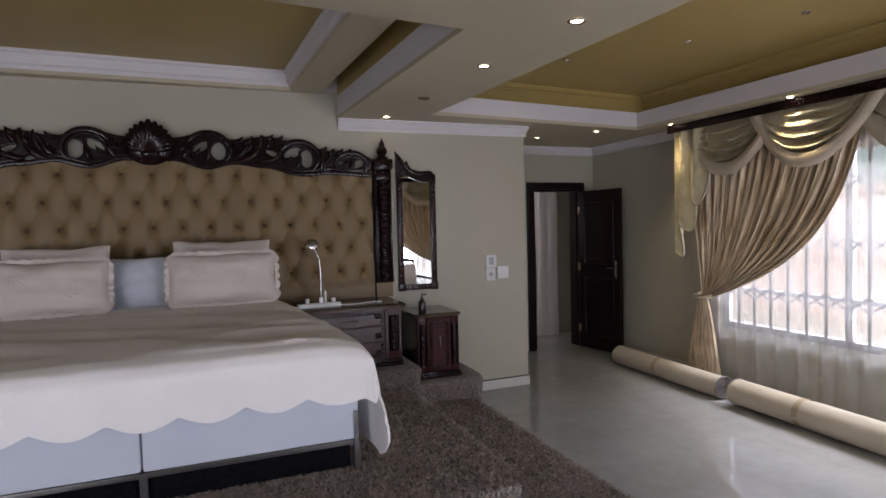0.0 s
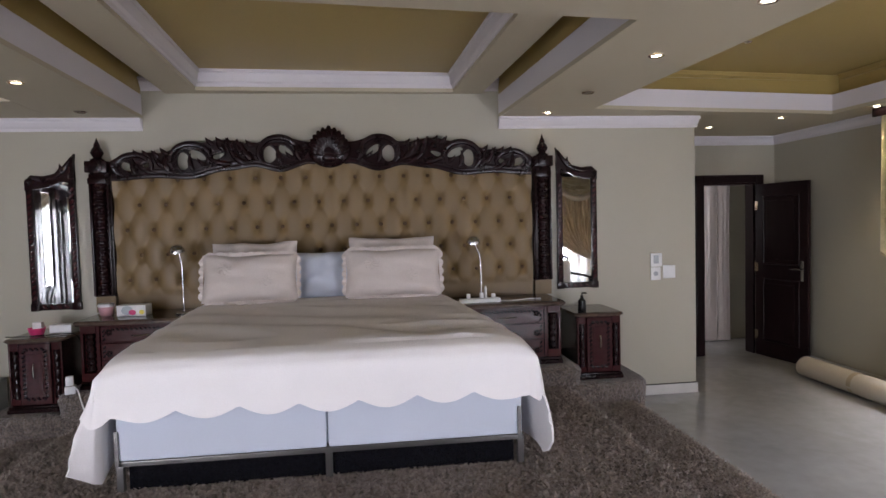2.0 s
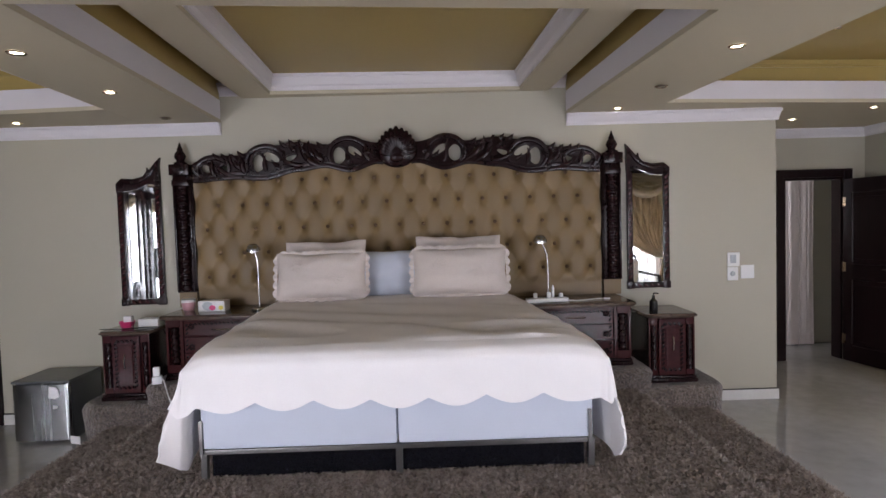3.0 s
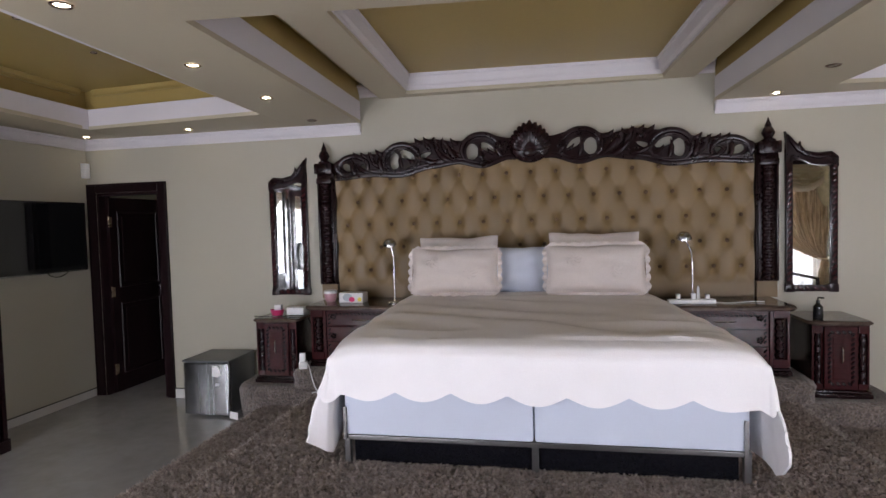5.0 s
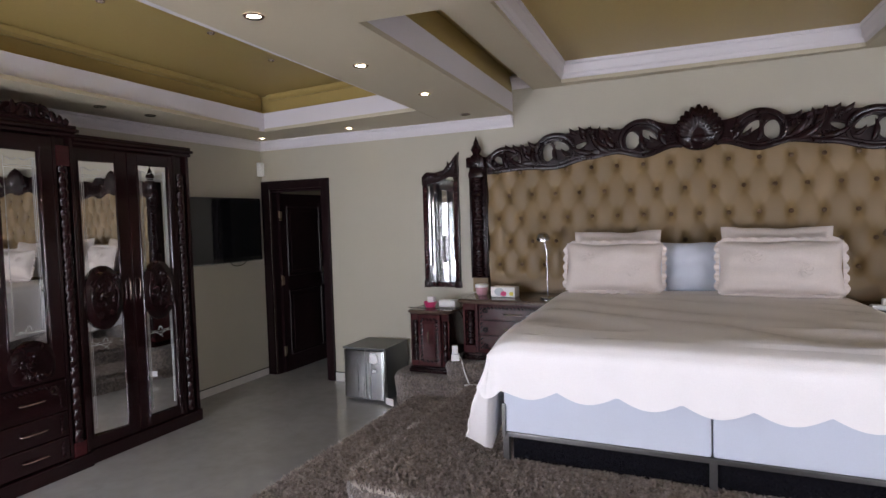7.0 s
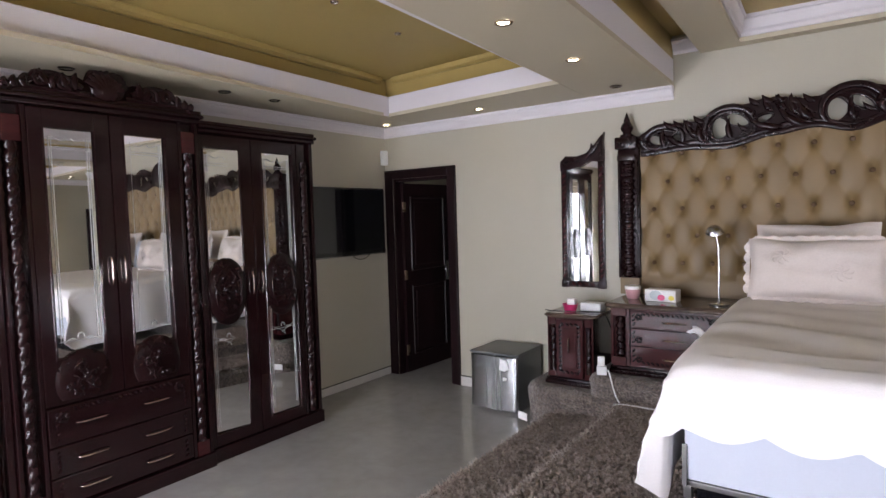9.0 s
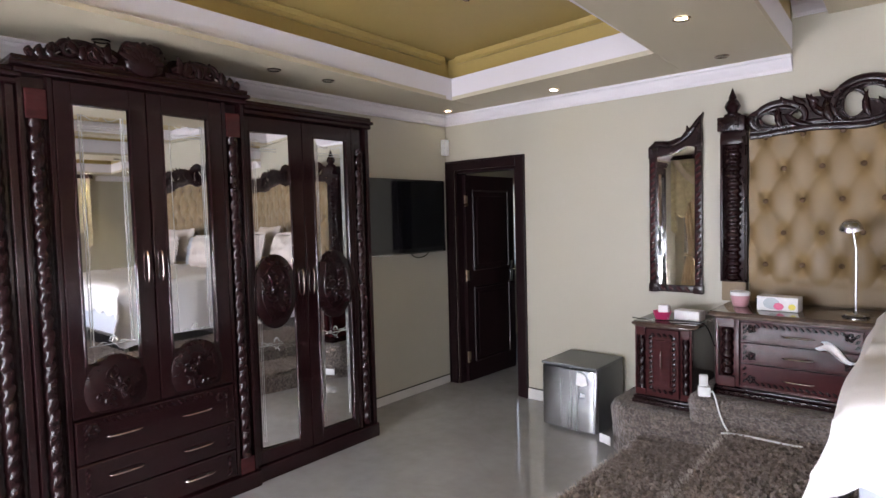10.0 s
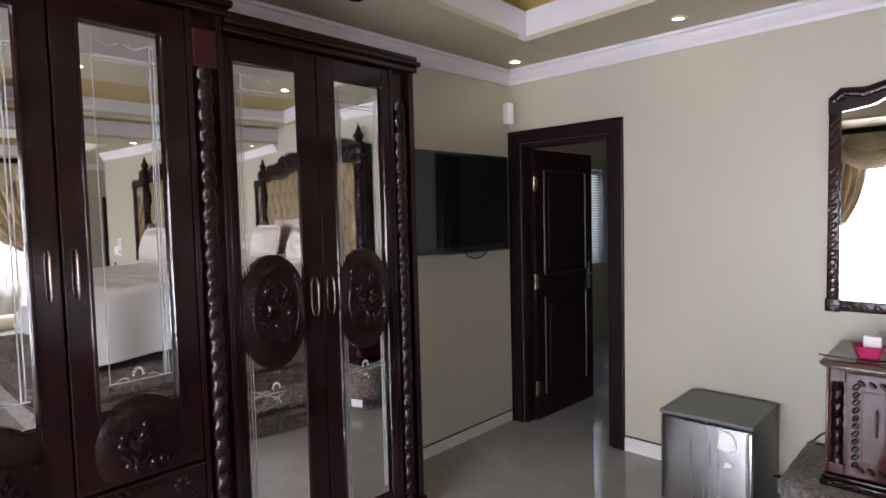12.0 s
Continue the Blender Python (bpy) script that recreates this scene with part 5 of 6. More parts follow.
def side_cabinet(m):
    """Narrow one-door cabinet, front at local y = 0."""
    ob = thing("side_cabinet", "narrow carved mahogany cabinet with marble top", "cabinet", m, "small cabinets beside the nightstands")
    w, d, h = 0.37, 0.48, 0.52
    part(ob, "body", Mesh().box(-w / 2, w / 2, 0.02, d, 0.05, h).box(-w / 2, -w / 2 + 0.012, -0.004, 0.03, 0.055, h, 0.003).box(w / 2 - 0.012, w / 2, -0.004, 0.03, 0.055, h, 0.003).box(-w / 2 + 0.012, -w / 2 + 0.07, -0.004, 0.03, 0.055, 0.1, 0.004).box(w / 2 - 0.07, w / 2 - 0.012, -0.004, 0.03, 0.055, 0.1, 0.004).box(-w / 2 + 0.012, -w / 2 + 0.07, -0.004, 0.03, h - 0.06, h, 0.004).box(w / 2 - 0.07, w / 2 - 0.012, -0.004, 0.03, h - 0.06, h, 0.004), RED)
    for s in (-1, 1):
        part(ob, "column", rope(Mesh(), s * (w / 2 - 0.041), 0.012, 0.1, h - 0.06, 0.022, 0.06), BLACKWOOD, True)
    dr = Mesh().box(-w / 2 + 0.078, w / 2 - 0.078, -0.012, 0.02, 0.06, h - 0.012, 0.004).box(-0.055, 0.055, -0.018, 0, 0.13, h - 0.08, 0.005)
    o = part(ob, "door", dr, RED)
    cv = chain(Mesh(), [(-0.075, -0.014, 0.1), (-0.075, -0.014, h - 0.05), (0.075, -0.014, h - 0.05), (0.075, -0.014, 0.1), (-0.075, -0.014, 0.1)], 0.02, 0.008, 0.032)
    c2 = new("carving", cv.data("carving", BLACKWOOD, True))
    c2.parent = o
    hp = new("handle", pull(Mesh(), 0, -0.016, h * 0.6, 0.12, True).data("handle", HANDLE, True))
    hp.parent = o
    pl = Mesh().box(-w / 2 - 0.015, w / 2 + 0.015, -0.03, d, 0, 0.03, 0.006).box(-w / 2 - 0.008, w / 2 + 0.008, -0.022, d, 0.034, 0.05, 0.005)
    for i in range(8):
        pl.ball((-w / 2 + 0.025 + i * (w - 0.05) / 7, -0.03, 0.018), 0.022, 0.01, 0.01, 8, 6)
    part(ob, "plinth", pl, BLACKWOOD, True)
    part(ob, "top", rounded_top(Mesh(), -w / 2 - 0.03, w / 2 + 0.03, -0.04, d, h, h + 0.03, 0.06), MARBLE, True, "brown marble top")
    return ob


side_cabinet(pose(-2.44, 4.80, 0.338))
side_cabinet(pose(1.905, 4.80, 0.338))


# ---- wardrobe ----
WF = -4.25      # front plane


def etched(parent, y0, y1, z0, z1):
    """Frosted double lines and a flower etched on a mirror; in the unit's own x, z."""
    e = Mesh()
    for k in (0.028, 0.040):
        for a, b, c, d in ((y0 + k, y0 + k + 0.003, z0 + 0.05, z1 - 0.04), (y1 - k - 0.003, y1 - k, z0 + 0.05, z1 - 0.04)):
            e.box(a, b, -0.0015, 0.0, c, d)
    for zz in (z0 + 0.05, z1 - 0.1, z1 - 0.115):
        e.box(y0 + 0.02, y1 - 0.02, -0.0015, 0.0, zz, zz + 0.003)
    cx = (y0 + y1) / 2
    for k in range(7):
        a = math.pi * k / 6
        e.ball((cx + 0.016 * math.cos(a), 0, z0 + 0.07 + 0.022 * math.sin(a)), 0.0045, 0.0015, 0.005, 8, 4)
    for s in (-1, 1):
        e.tube(bezier((cx + s * 0.03, 0, z0 + 0.06), (cx + s * 0.06, 0, z0 + 0.08), (cx + s * 0.07, 0, z0 + 0.04), (cx + s * 0.1, 0, z0 + 0.055), 8), 0.0017, 5, 0.4)
        e.tube(bezier((cx + s * 0.01, 0, z1 - 0.05), (cx + s * 0.05, 0, z1 - 0.09), (cx + s * 0.07, 0, z1 - 0.03), (cx + s * 0.1, 0, z1 - 0.05), 8), 0.0017, 5, 0.4)
    o = new("etching", e.data("etching", ETCH))
    o.parent, o.location = parent, (0, -0.0005, 0)
    return o


def mirror_door(ob, x0, x1, z0, z1, mx0, mx1, mz0, mz1, style, turn=0.0):
    """A framed door with a mirror panel; style oval or arch."""
    fr = Mesh().box(x0, mx0, -0.012, 0.014, z0, z1, 0.004).box(mx1, x1, -0.012, 0.014, z0, z1, 0.004).box(mx0, mx1, -0.012, 0.014, z0, mz0, 0.004).box(mx0, mx1, -0.012, 0.014, mz1, z1, 0.004)
    fr.tube([(mx0, -0.012, mz0), (mx0, -0.012, mz1), (mx1, -0.012, mz1), (mx1, -0.012, mz0), (mx0, -0.012, mz0)], 0.007, 6)
    d = part(ob, "door", fr, WOOD)
    mc = (mx0 + mx1) / 2
    gl = new("mirror", Mesh().box(mx0 - mc, mx1 - mc, -0.003, 0.003, mz0, mz1).moved(pose(mc, 0.005, 0, 0, 0, turn)).data("mirror", MIRROR))
    gl.parent = d
    cx = (mx0 + mx1) / 2
    cv = Mesh()
    rnd = random.Random(int(abs(x0) * 1000) + 7)
    if style == "oval":
        cz, rx, rz = 1.18, 0.155, 0.235
        cv.grid(lambda u, v: (cx + rx * v * math.cos(6.2832 * u), -0.012 - 0.016 * (1 - v ** 6) - 0.006 * math.sin(math.pi * v) ** 2, cz + rz * v * math.sin(6.2832 * u)), 40, 10, True)
        cv.grid(lambda u, v: (cx + rx * math.cos(6.2832 * u), -0.012 + 0.02 * v, cz + rz * math.sin(6.2832 * u)), 40, 1, True)
        n, a0, a1 = 26, 0, 6.2832
        cv.tube([(cx + rx * 0.66 * math.cos(6.2832 * i / 30), -0.03, cz + rz * 0.7 * math.sin(6.2832 * i / 30)) for i in range(31)], 0.007, 6)
        spots = [(cx + rnd.uniform(-0.55, 0.55) * rx, cz + rnd.uniform(-0.58, 0.58) * rz) for _ in range(20)]
        etched(d, mx0, mx1, mz0 + 0.6, mz1)
        e2 = Mesh().box(mx0 + 0.028, mx0 + 0.031, -0.0015, 0, mz0 + 0.05, 0.86).box(mx1 - 0.031, mx1 - 0.028, -0.0015, 0, mz0 + 0.05, 0.86).box(mx0 + 0.04, mx0 + 0.043, -0.0015, 0, mz0 + 0.05, 0.86).box(mx1 - 0.043, mx1 - 0.04, -0.0015, 0, mz0 + 0.05, 0.86)
        e2.tube(bezier((mx0 + 0.03, 0, 0.87), (cx - 0.05, 0, 0.85), (cx - 0.03, 0, 0.83), (cx, 0, 0.82), 8), 0.0017, 5, 0.4).tube(bezier((mx1 - 0.03, 0, 0.87), (cx + 0.05, 0, 0.85), (cx + 0.03, 0, 0.83), (cx, 0, 0.82), 8), 0.0017, 5, 0.4)
        for k in range(3):
            e2.ball((cx + 0.016 * math.cos(k), 0, 0.80 + 0.016 * math.sin(k)), 0.004, 0.0015, 0.005, 8, 4)
        eo = new("etching", e2.data("etching", ETCH))
        eo.parent = d
    else:
        cz, rx, rz = 0.80, 0.15, 0.17
        cv.grid(lambda u, v: (cx + rx * v * math.cos(6.2832 * u), -0.012 - 0.014 * (1 - v ** 6), max(0.70, cz + rz * v * math.sin(6.2832 * u))), 36, 10, True)
        cv.grid(lambda u, v: (cx + rx * math.cos(6.2832 * u), -0.012 + 0.02 * v, max(0.70, cz + rz * math.sin(6.2832 * u))), 36, 1, True)
        spots = [(cx + rnd.uniform(-0.6, 0.6) * rx, cz + rnd.uniform(-0.4, 0.5) * rz) for _ in range(16)]
        etched(d, mx0, mx1, cz + rz - 0.0, mz1)
    for sx, sz in spots:
        a, l = rnd.uniform(0, 6.28), rnd.uniform(0.02, 0.05)
        cv.tube(bezier((sx, -0.03, sz), (sx + l * math.cos(a), -0.036, sz + l * math.sin(a)), (sx + l * math.cos(a + 1), -0.036, sz + l * math.sin(a + 1)), (sx + l * math.cos(a + 2), -0.03, sz + l * math.sin(a + 2)), 8), [0.005, 0.008, 0.01, 0.011, 0.011, 0.01, 0.009, 0.007, 0.004], 6, 0.7)
    c2 = new("carving", cv.data("carving", BLACKWOOD, True))
    c2.parent = d
    return d


def handle_on(d, x, z, l, up):
    o = new("handle", pull(Mesh(), x, -0.014, z, l, up).data("handle", HANDLE, True))
    o.parent = d


def wardrobe_side(y0, y1, label):
    """Two tall mirror doors with carved ovals; local x runs along the wall to the bed, front at y = 0."""
    w = y1 - y0
    ob = thing("wardrobe", label, "wardrobe", pose(WF, y0, 0, 0, 0, 90), "fitted wardrobe row")
    c = Mesh().box(0, w, 0.02, 0.465, 0.0, 2.27).box(0, w + 0.012, -0.02, 0.465, 0.0, 0.10, 0.006).box(0, w + 0.012, -0.03, 0.465, 2.27, 2.30, 0.008).box(0, w + 0.025, -0.045, 0.465, 2.30, 2.325, 0.008).box(0, w + 0.012, -0.03, 0.465, 2.325, 2.35, 0.006)
    c.box(w - 0.035, w, -0.01, 0.03, 0.1, 2.27, 0.004).box(w - 0.165, w - 0.14, -0.01, 0.03, 0.1, 2.27, 0.004)
    part(ob, "carcass", c, WOOD)
    part(ob, "column", rope(Mesh(), w - 0.088, 0.012, 0.12, 2.12, 0.034, 0.075), BLACKWOOD, True, "rope-twist column")
    dw = (w - 0.17) / 2
    for i in range(2):
        x0 = 0.004 + i * dw
        mx0 = x0 + (0.03 if i == 0 else 0.085)
        d = mirror_door(ob, x0, x0 + dw - 0.006, 0.11, 2.26, mx0, mx0 + 0.285, 0.19, 2.17, "oval", -4.5 if i == 0 else 0.0)
        handle_on(d, x0 + (dw - 0.045 if i == 0 else 0.038), 1.22, 0.165, True)
    return ob


wardrobe_side(2.90, 3.90, "dark mahogany wardrobe with mirrored doors and carved ovals")
wardrobe_side(0.78, 1.77, "dark mahogany wardrobe with mirrored doors and carved ovals")


def wardrobe_centre(y0, y1):
    w = y1 - y0
    ob = thing("wardrobe", "dark mahogany wardrobe with mirrors, drawers and carved crest", "wardrobe", pose(WF + 0.02, y0, 0, 0, 0, 90), "fitted wardrobe row")
    c = Mesh().box(0, w, 0.02, 0.485, 0.0, 2.32).box(-0.01, w + 0.01, -0.03, 0.485, 0.0, 0.10, 0.006).box(-0.012, w + 0.012, -0.03, 0.485, 2.32, 2.35, 0.008).box(-0.03, w + 0.03, -0.05, 0.485, 2.35, 2.375, 0.008).box(-0.02, w + 0.02, -0.035, 0.485, 2.375, 2.40, 0.006)
    for x0 in (0.0, w - 0.14):
        c.box(x0, x0 + 0.022, -0.01, 0.03, 0.1, 2.32, 0.004).box(x0 + 0.118, x0 + 0.14, -0.01, 0.03, 0.1, 2.32, 0.004)
    part(ob, "carcass", c, WOOD)
    for x in (0.07, w - 0.07):
        for z0, z1 in ((2.12, 2.26), (0.1, 0.2)):
            part(ob, "capital", Mesh().box(x - 0.045, x + 0.045, -0.012, 0.02, z0, z1, 0.006), RED)
        part(ob, "column", rope(Mesh(), x, 0.012, 0.2, 2.12, 0.034, 0.075), BLACKWOOD, True, "rope-twist column")
    dw = (w - 0.28) / 2
    for i in range(2):
        x0 = 0.142 + i * dw
        mx0 = x0 + (0.072 if i == 0 else 0.075)
        d = mirror_door(ob, x0, x0 + dw - 0.006, 0.68, 2.31, mx0, mx0 + 0.262, 0.93, 2.205, "arch", 0.0 if i == 0 else 2.4)
        handle_on(d, x0 + (dw - 0.04 if i == 0 else 0.034), 1.40, 0.165, True)
    zs = ((0.455, 0.67), (0.28, 0.447), (0.11, 0.272))
    for k, (z0, z1) in enumerate(zs):
        dr = Mesh().box(0.146, w - 0.146, -0.014 - 0.004 * (k == 0), 0.02, z0, z1, 0.006)
        d = part(ob, "drawer", dr, WOOD)
        for x in (0.37, w - 0.37):
            handle_on(d, x, (z0 + z1) / 2, 0.17, False)
        cv = Mesh()
        for x in (0.19, w - 0.19):
            chain(cv, [(x, -0.02, z0 + 0.02), (x, -0.02, z1 - 0.02)], 0.012, 0.006, 0.025)
        if k == 0:
            chain(cv, [(0.27, -0.02, z1 - 0.025), (w - 0.27, -0.02, z1 - 0.025)], 0.014, 0.006, 0.03)
            for x in (0.225, w - 0.225):
                for a in range(6):
                    cv.ball((x + 0.022 * math.cos(a), -0.018, z1 - 0.06 + 0.022 * math.sin(a)), 0.014, 0.006, 0.014, 8, 5)
        co = new("carving", cv.data("carving", BLACKWOOD, True))
        co.parent = d
    # carved crest
    cr = Mesh()
    cx, yy = w / 2, -0.02
    out = [(cx - 0.52, 2.40)]
    for i in range(61):
        t = -1 + i / 30
        a = abs(t)
        z = 2.405 + 0.13 * max(0, 1 - (a / 0.22) ** 2) ** 0.5 + 0.085 * max(0, math.cos((a - 0.48) * 4.4)) * (a > 0.12) * (a < 0.84) + 0.05 * max(0, 1 - ((a - 0.16) / 0.3) ** 2)
        z = min(z, 2.56 if a < 0.22 else 2.52)
        out.append((cx + t * 0.52, z))
    out.append((cx + 0.52, 2.40))
    for s in (-1, 1):
        n = 26
        cr.tube([(cx + s * (0.14 + 0.36 * i / n), yy, 2.44 + 0.06 * math.sin(math.pi * i / n * 1.15) - 0.03 * (i / n) ** 3) for i in range(n + 1)], [0.02] * (n + 1), 8)
        cr.tube([(cx + s * (0.10 + 0.40 * i / n), yy, 2.412) for i in range(n + 1)], [0.016] * (n + 1), 8)
        for (ax, az, r0) in ((0.24, 2.455, 0.045), (0.35, 2.46, 0.042)):
            cr.tube([(cx + s * (ax + r0 * (1 - 0.6 * i / 20) * math.cos(i * 0.42)), yy - 0.01, az + r0 * (1 - 0.6 * i / 20) * math.sin(i * 0.42)) for i in range(21)], [0.014] * 21, 8)
        for ax, az, an, l in ((0.17, 2.43, 1.0, 0.09), (0.2, 2.42, 0.6, 0.1), (0.29, 2.42, 1.2, 0.08), (0.30, 2.44, 0.4, 0.09), (0.42, 2.41, 1.1, 0.07), (0.46, 2.40, 0.9, 0.06), (0.50, 2.40, 0.8, 0.045)):
            cr.tube([(cx + s * (ax + l * t * math.cos(an + 0.6 * t)), yy - 0.015, az + l * t * math.sin(an + 0.6 * t)) for t in (0, 0.3, 0.6, 0.85, 1)], [0.012, 0.022, 0.022, 0.012, 0.003], 8, 0.6)
    for k in range(-4, 5):
        a = k * 0.28
        cr.tube([(cx + math.sin(a) * 0.13 * t, yy - 0.02 * math.sin(3 * t), 2.43 + math.cos(a) * 0.13 * t) for t in (0, 0.35, 0.7, 1)], [0.012, 0.02, 0.025, 0.012], 8, 0.8)
    cr.ball((cx, yy - 0.01, 2.45), 0.1, 0.025, 0.07, 16, 8)
    cr.prism(out, yy + 0.012, yy + 0.022)
    cr.prism([(cx - 0.13, 2.398), (cx - 0.13, 2.45), (cx - 0.08, 2.52), (cx, 2.545), (cx + 0.08, 2.52), (cx + 0.13, 2.45), (cx + 0.13, 2.398)], yy, yy + 0.02)
    part(ob, "crest", cr, BLACKWOOD, True, "carved scroll crest")
    return ob


wardrobe_centre(1.775, 2.895)

# ---- television, siren, fridge ----
tv = thing("television", "black flat-screen television mounted on the wall", "television", pose(X0, 4.66, 1.3, 0, 0, 90))
part(tv, "case", Mesh().box(-0.55, 0.55, -0.075, -0.03, 0.0, 0.665, 0.012), BLACK, True)
part(tv, "screen", Mesh().box(-0.525, 0.525, -0.0775, -0.074, 0.05, 0.645), SCREEN, label="dark glossy screen")
part(tv, "lower_bezel", Mesh().box(-0.5, 0.5, -0.079, -0.075, 0.006, 0.012), CHROME)
part(tv, "bracket", Mesh().box(-0.2, 0.2, -0.03, -0.003, 0.15, 0.5), BLACK)
part(tv, "cable", Mesh().tube(bezier((0.1, -0.05, 0.0), (0.14, -0.05, -0.05), (0.26, -0.05, -0.06), (0.34, -0.04, 0.0)), 0.004, 6), BLACK, True)
single("motion_sensor".replace("motion_", "alarm_"), Mesh().box(X0 + 0.003, X0 + 0.06, 5.25, 5.315, 2.21, 2.36, 0.012), PLASTIC, "white alarm sensor in the wall corner", "sensor", True)

fr = thing("fridge", "small silver bar fridge with grey case on tiles", "fridge", pose(-3.15, 4.82, 0))
part(fr, "case", Mesh().box(-0.225, 0.225, 0.045, 0.46, 0.015, 0.485, 0.01), GREYCASE, True, "dark grey enamel case")
part(fr, "top", Mesh().box(-0.228, 0.228, 0.0, 0.462, 0.485, 0.505, 0.006), GREYCASE)


def fridge_front(u, v):
    x = -0.222 + 0.444 * u
    return (x, 0.012 - 0.022 * math.sin(math.pi * u) ** 0.5, 0.025 + 0.45 * v)


part(fr, "door", Mesh().grid(fridge_front, 30, 4).box(-0.222, 0.222, 0.012, 0.042, 0.025, 0.475), STEEL, True, "curved brushed steel door")
part(fr, "door_edge", Mesh().box(0.208, 0.226, -0.006, 0.03, 0.03, 0.47, 0.006), CHROME, True)
part(fr, "foot", Mesh().lathe([(0.015, 0), (0.015, 0.02)], -0.18, 0.08, 0).lathe([(0.015, 0), (0.015, 0.02)], 0.18, 0.08, 0).lathe([(0.015, 0), (0.015, 0.02)], -0.18, 0.42, 0).lathe([(0.015, 0), (0.015, 0.02)], 0.18, 0.42, 0), BLACK)
part(fr, "sticker", Mesh().prism([(0.07, 0.37), (0.08, 0.46), (0.13, 0.455), (0.15, 0.43), (0.16, 0.38), (0.12, 0.36)], -0.0115, -0.0105), PAPER, label="torn white sticker")
part(fr, "sticker", Mesh().prism([(0.10, 0.28), (0.105, 0.31), (0.14, 0.305), (0.135, 0.285)], -0.0115, -0.0105), PAPER, label="small white sticker")
single("power_cable", Mesh().tube(bezier((-2.925, 5.2, 0.14), (-2.85, 5.25, 0.08), (-2.8, 5.3, 0.36), (-2.7, 5.3, 0.4)), 0.005, 6), BLACK, "black power cable behind the fridge", "cable", True)

# ---- rolled rugs ----


def rug_roll(m, l, r, label):
    ob = thing("rolled_rug", label, "rug", m, "rolled rugs")

    def skin(u, v):
        a = 2 * math.pi * u
        rr = r * (1 + 0.03 * math.sin(2 * a + 1) + 0.02 * noise.noise((v * 4, u * 3, 1)) - 0.05 * math.exp(-((v - 0.55) / 0.03) ** 2))
        return (rr * math.cos(a), l * v, r + rr * math.sin(a) * 0.96)
    part(ob, "backing", Mesh().grid(skin, 36, 30, True), RUGBACK, True, "cream woven backing")
    for y0 in (0.002, l - 0.002):
        sp_ = Mesh()
        n = 90
        pts = [((r * 0.97 - r * 0.85 * i / n) * math.cos(i * 0.30), y0, r + (r * 0.95 - r * 0.85 * i / n) * math.sin(i * 0.30)) for i in range(n + 1)]
        sp_.tube(pts, 0.012, 6)
        part(ob, "pile_spiral", sp_, RUGPILE, True, "rolled brown and white pile")
        part(ob, "roll_end", Mesh().prism([(r * 0.93 * math.cos(k * 0.2618), r + r * 0.9 * math.sin(k * 0.2618)) for k in range(24)], y0 - (0.0 if y0 > 0.1 else -0.01), y0 + (0.0 if y0 < 0.1 else -0.01)), RUGPILE)
    band = Mesh().grid(lambda u, v: (r * 1.0 * math.cos(6.2832 * u), l * 0.55 + 0.05 * (v - 0.5), r + r * 0.96 * math.sin(6.2832 * u)), 36, 2, True)
    part(ob, "tie_band", band, TIE, True)
    return ob


rug_roll(pose(4.37, 4.10, 0, 0, 0, -2), 1.5, 0.105, "cream-backed rug rolled up on the tiled floor")
rug_roll(pose(4.31, 2.52, 0, 0, 0, -2), 1.43, 0.115, "cream-backed rug rolled up under the window")


# ---- small things ----
def desk_lamp(m, lean):
    ob = thing("desk_lamp", "chrome bedside lamp with small round head", "lamp", m, "bedside lamps")
    part(ob, "base", Mesh().lathe([(0.065, 0), (0.066, 0.008), (0.06, 0.016), (0.012, 0.022), (0.009, 0.03)], 0, 0, 0, 24), CHROME, True)
    part(ob, "stem", Mesh().tube([(0, 0, 0.02), (0, 0, 0.26), (lean * 0.1, 0, 0.38), (lean, -0.01, 0.505)], 0.0062, 10), CHROME, True)
    part(ob, "shade", Mesh().lathe([(0.02, 0.05), (0.035, 0.045), (0.052, 0.02), (0.058, 0.0), (0.054, 0.0), (0.03, 0.03)], 0, 0, 0, 20).moved(pose(lean * 1.1, -0.03, 0.49, 20, 0, 0)), CHROME, True)
    return ob


NT = 0.497 + 0.475 + 0.033
desk_lamp(pose(-1.42, 4.95, NT), -0.02)
desk_lamp(pose(0.96, 5.0, NT), -0.06)
ps = thing("power_strip", "white multi-socket power strip on the nightstand", "power strip", pose(0.92, 4.86, NT, 0, 0, 3))
part(ps, "body", Mesh().box(-0.17, 0.17, -0.035, 0.035, 0, 0.035, 0.01), PLASTIC, True)
part(ps, "plug", Mesh().box(-0.11, -0.08, -0.015, 0.015, 0.035, 0.075, 0.006).box(0.0, 0.03, -0.015, 0.015, 0.035, 0.08, 0.006).box(0.1, 0.13, -0.015, 0.015, 0.035, 0.07, 0.006).lathe([(0.012, 0), (0.01, 0.08), (0.003, 0.1)], 0.05, 0, 0.035, 10), PLASTIC, True)
single("cable", Mesh().tube(bezier((1.1, 4.88, NT + 0.006), (1.25, 4.8, NT + 0.006), (1.3, 4.98, NT + 0.006), (1.45, 4.92, NT + 0.006)), 0.004, 6), PLASTIC, "white cable lying on the nightstand", "cable", True)
single("cable", Mesh().tube(bezier((0.76, 4.85, NT + 0.012), (0.7, 4.8, NT + 0.03), (0.69, 4.74, NT), (0.7, 4.7, NT - 0.1)), 0.005, 6), PLASTIC, "white cable hanging behind the bed", "cable", True)

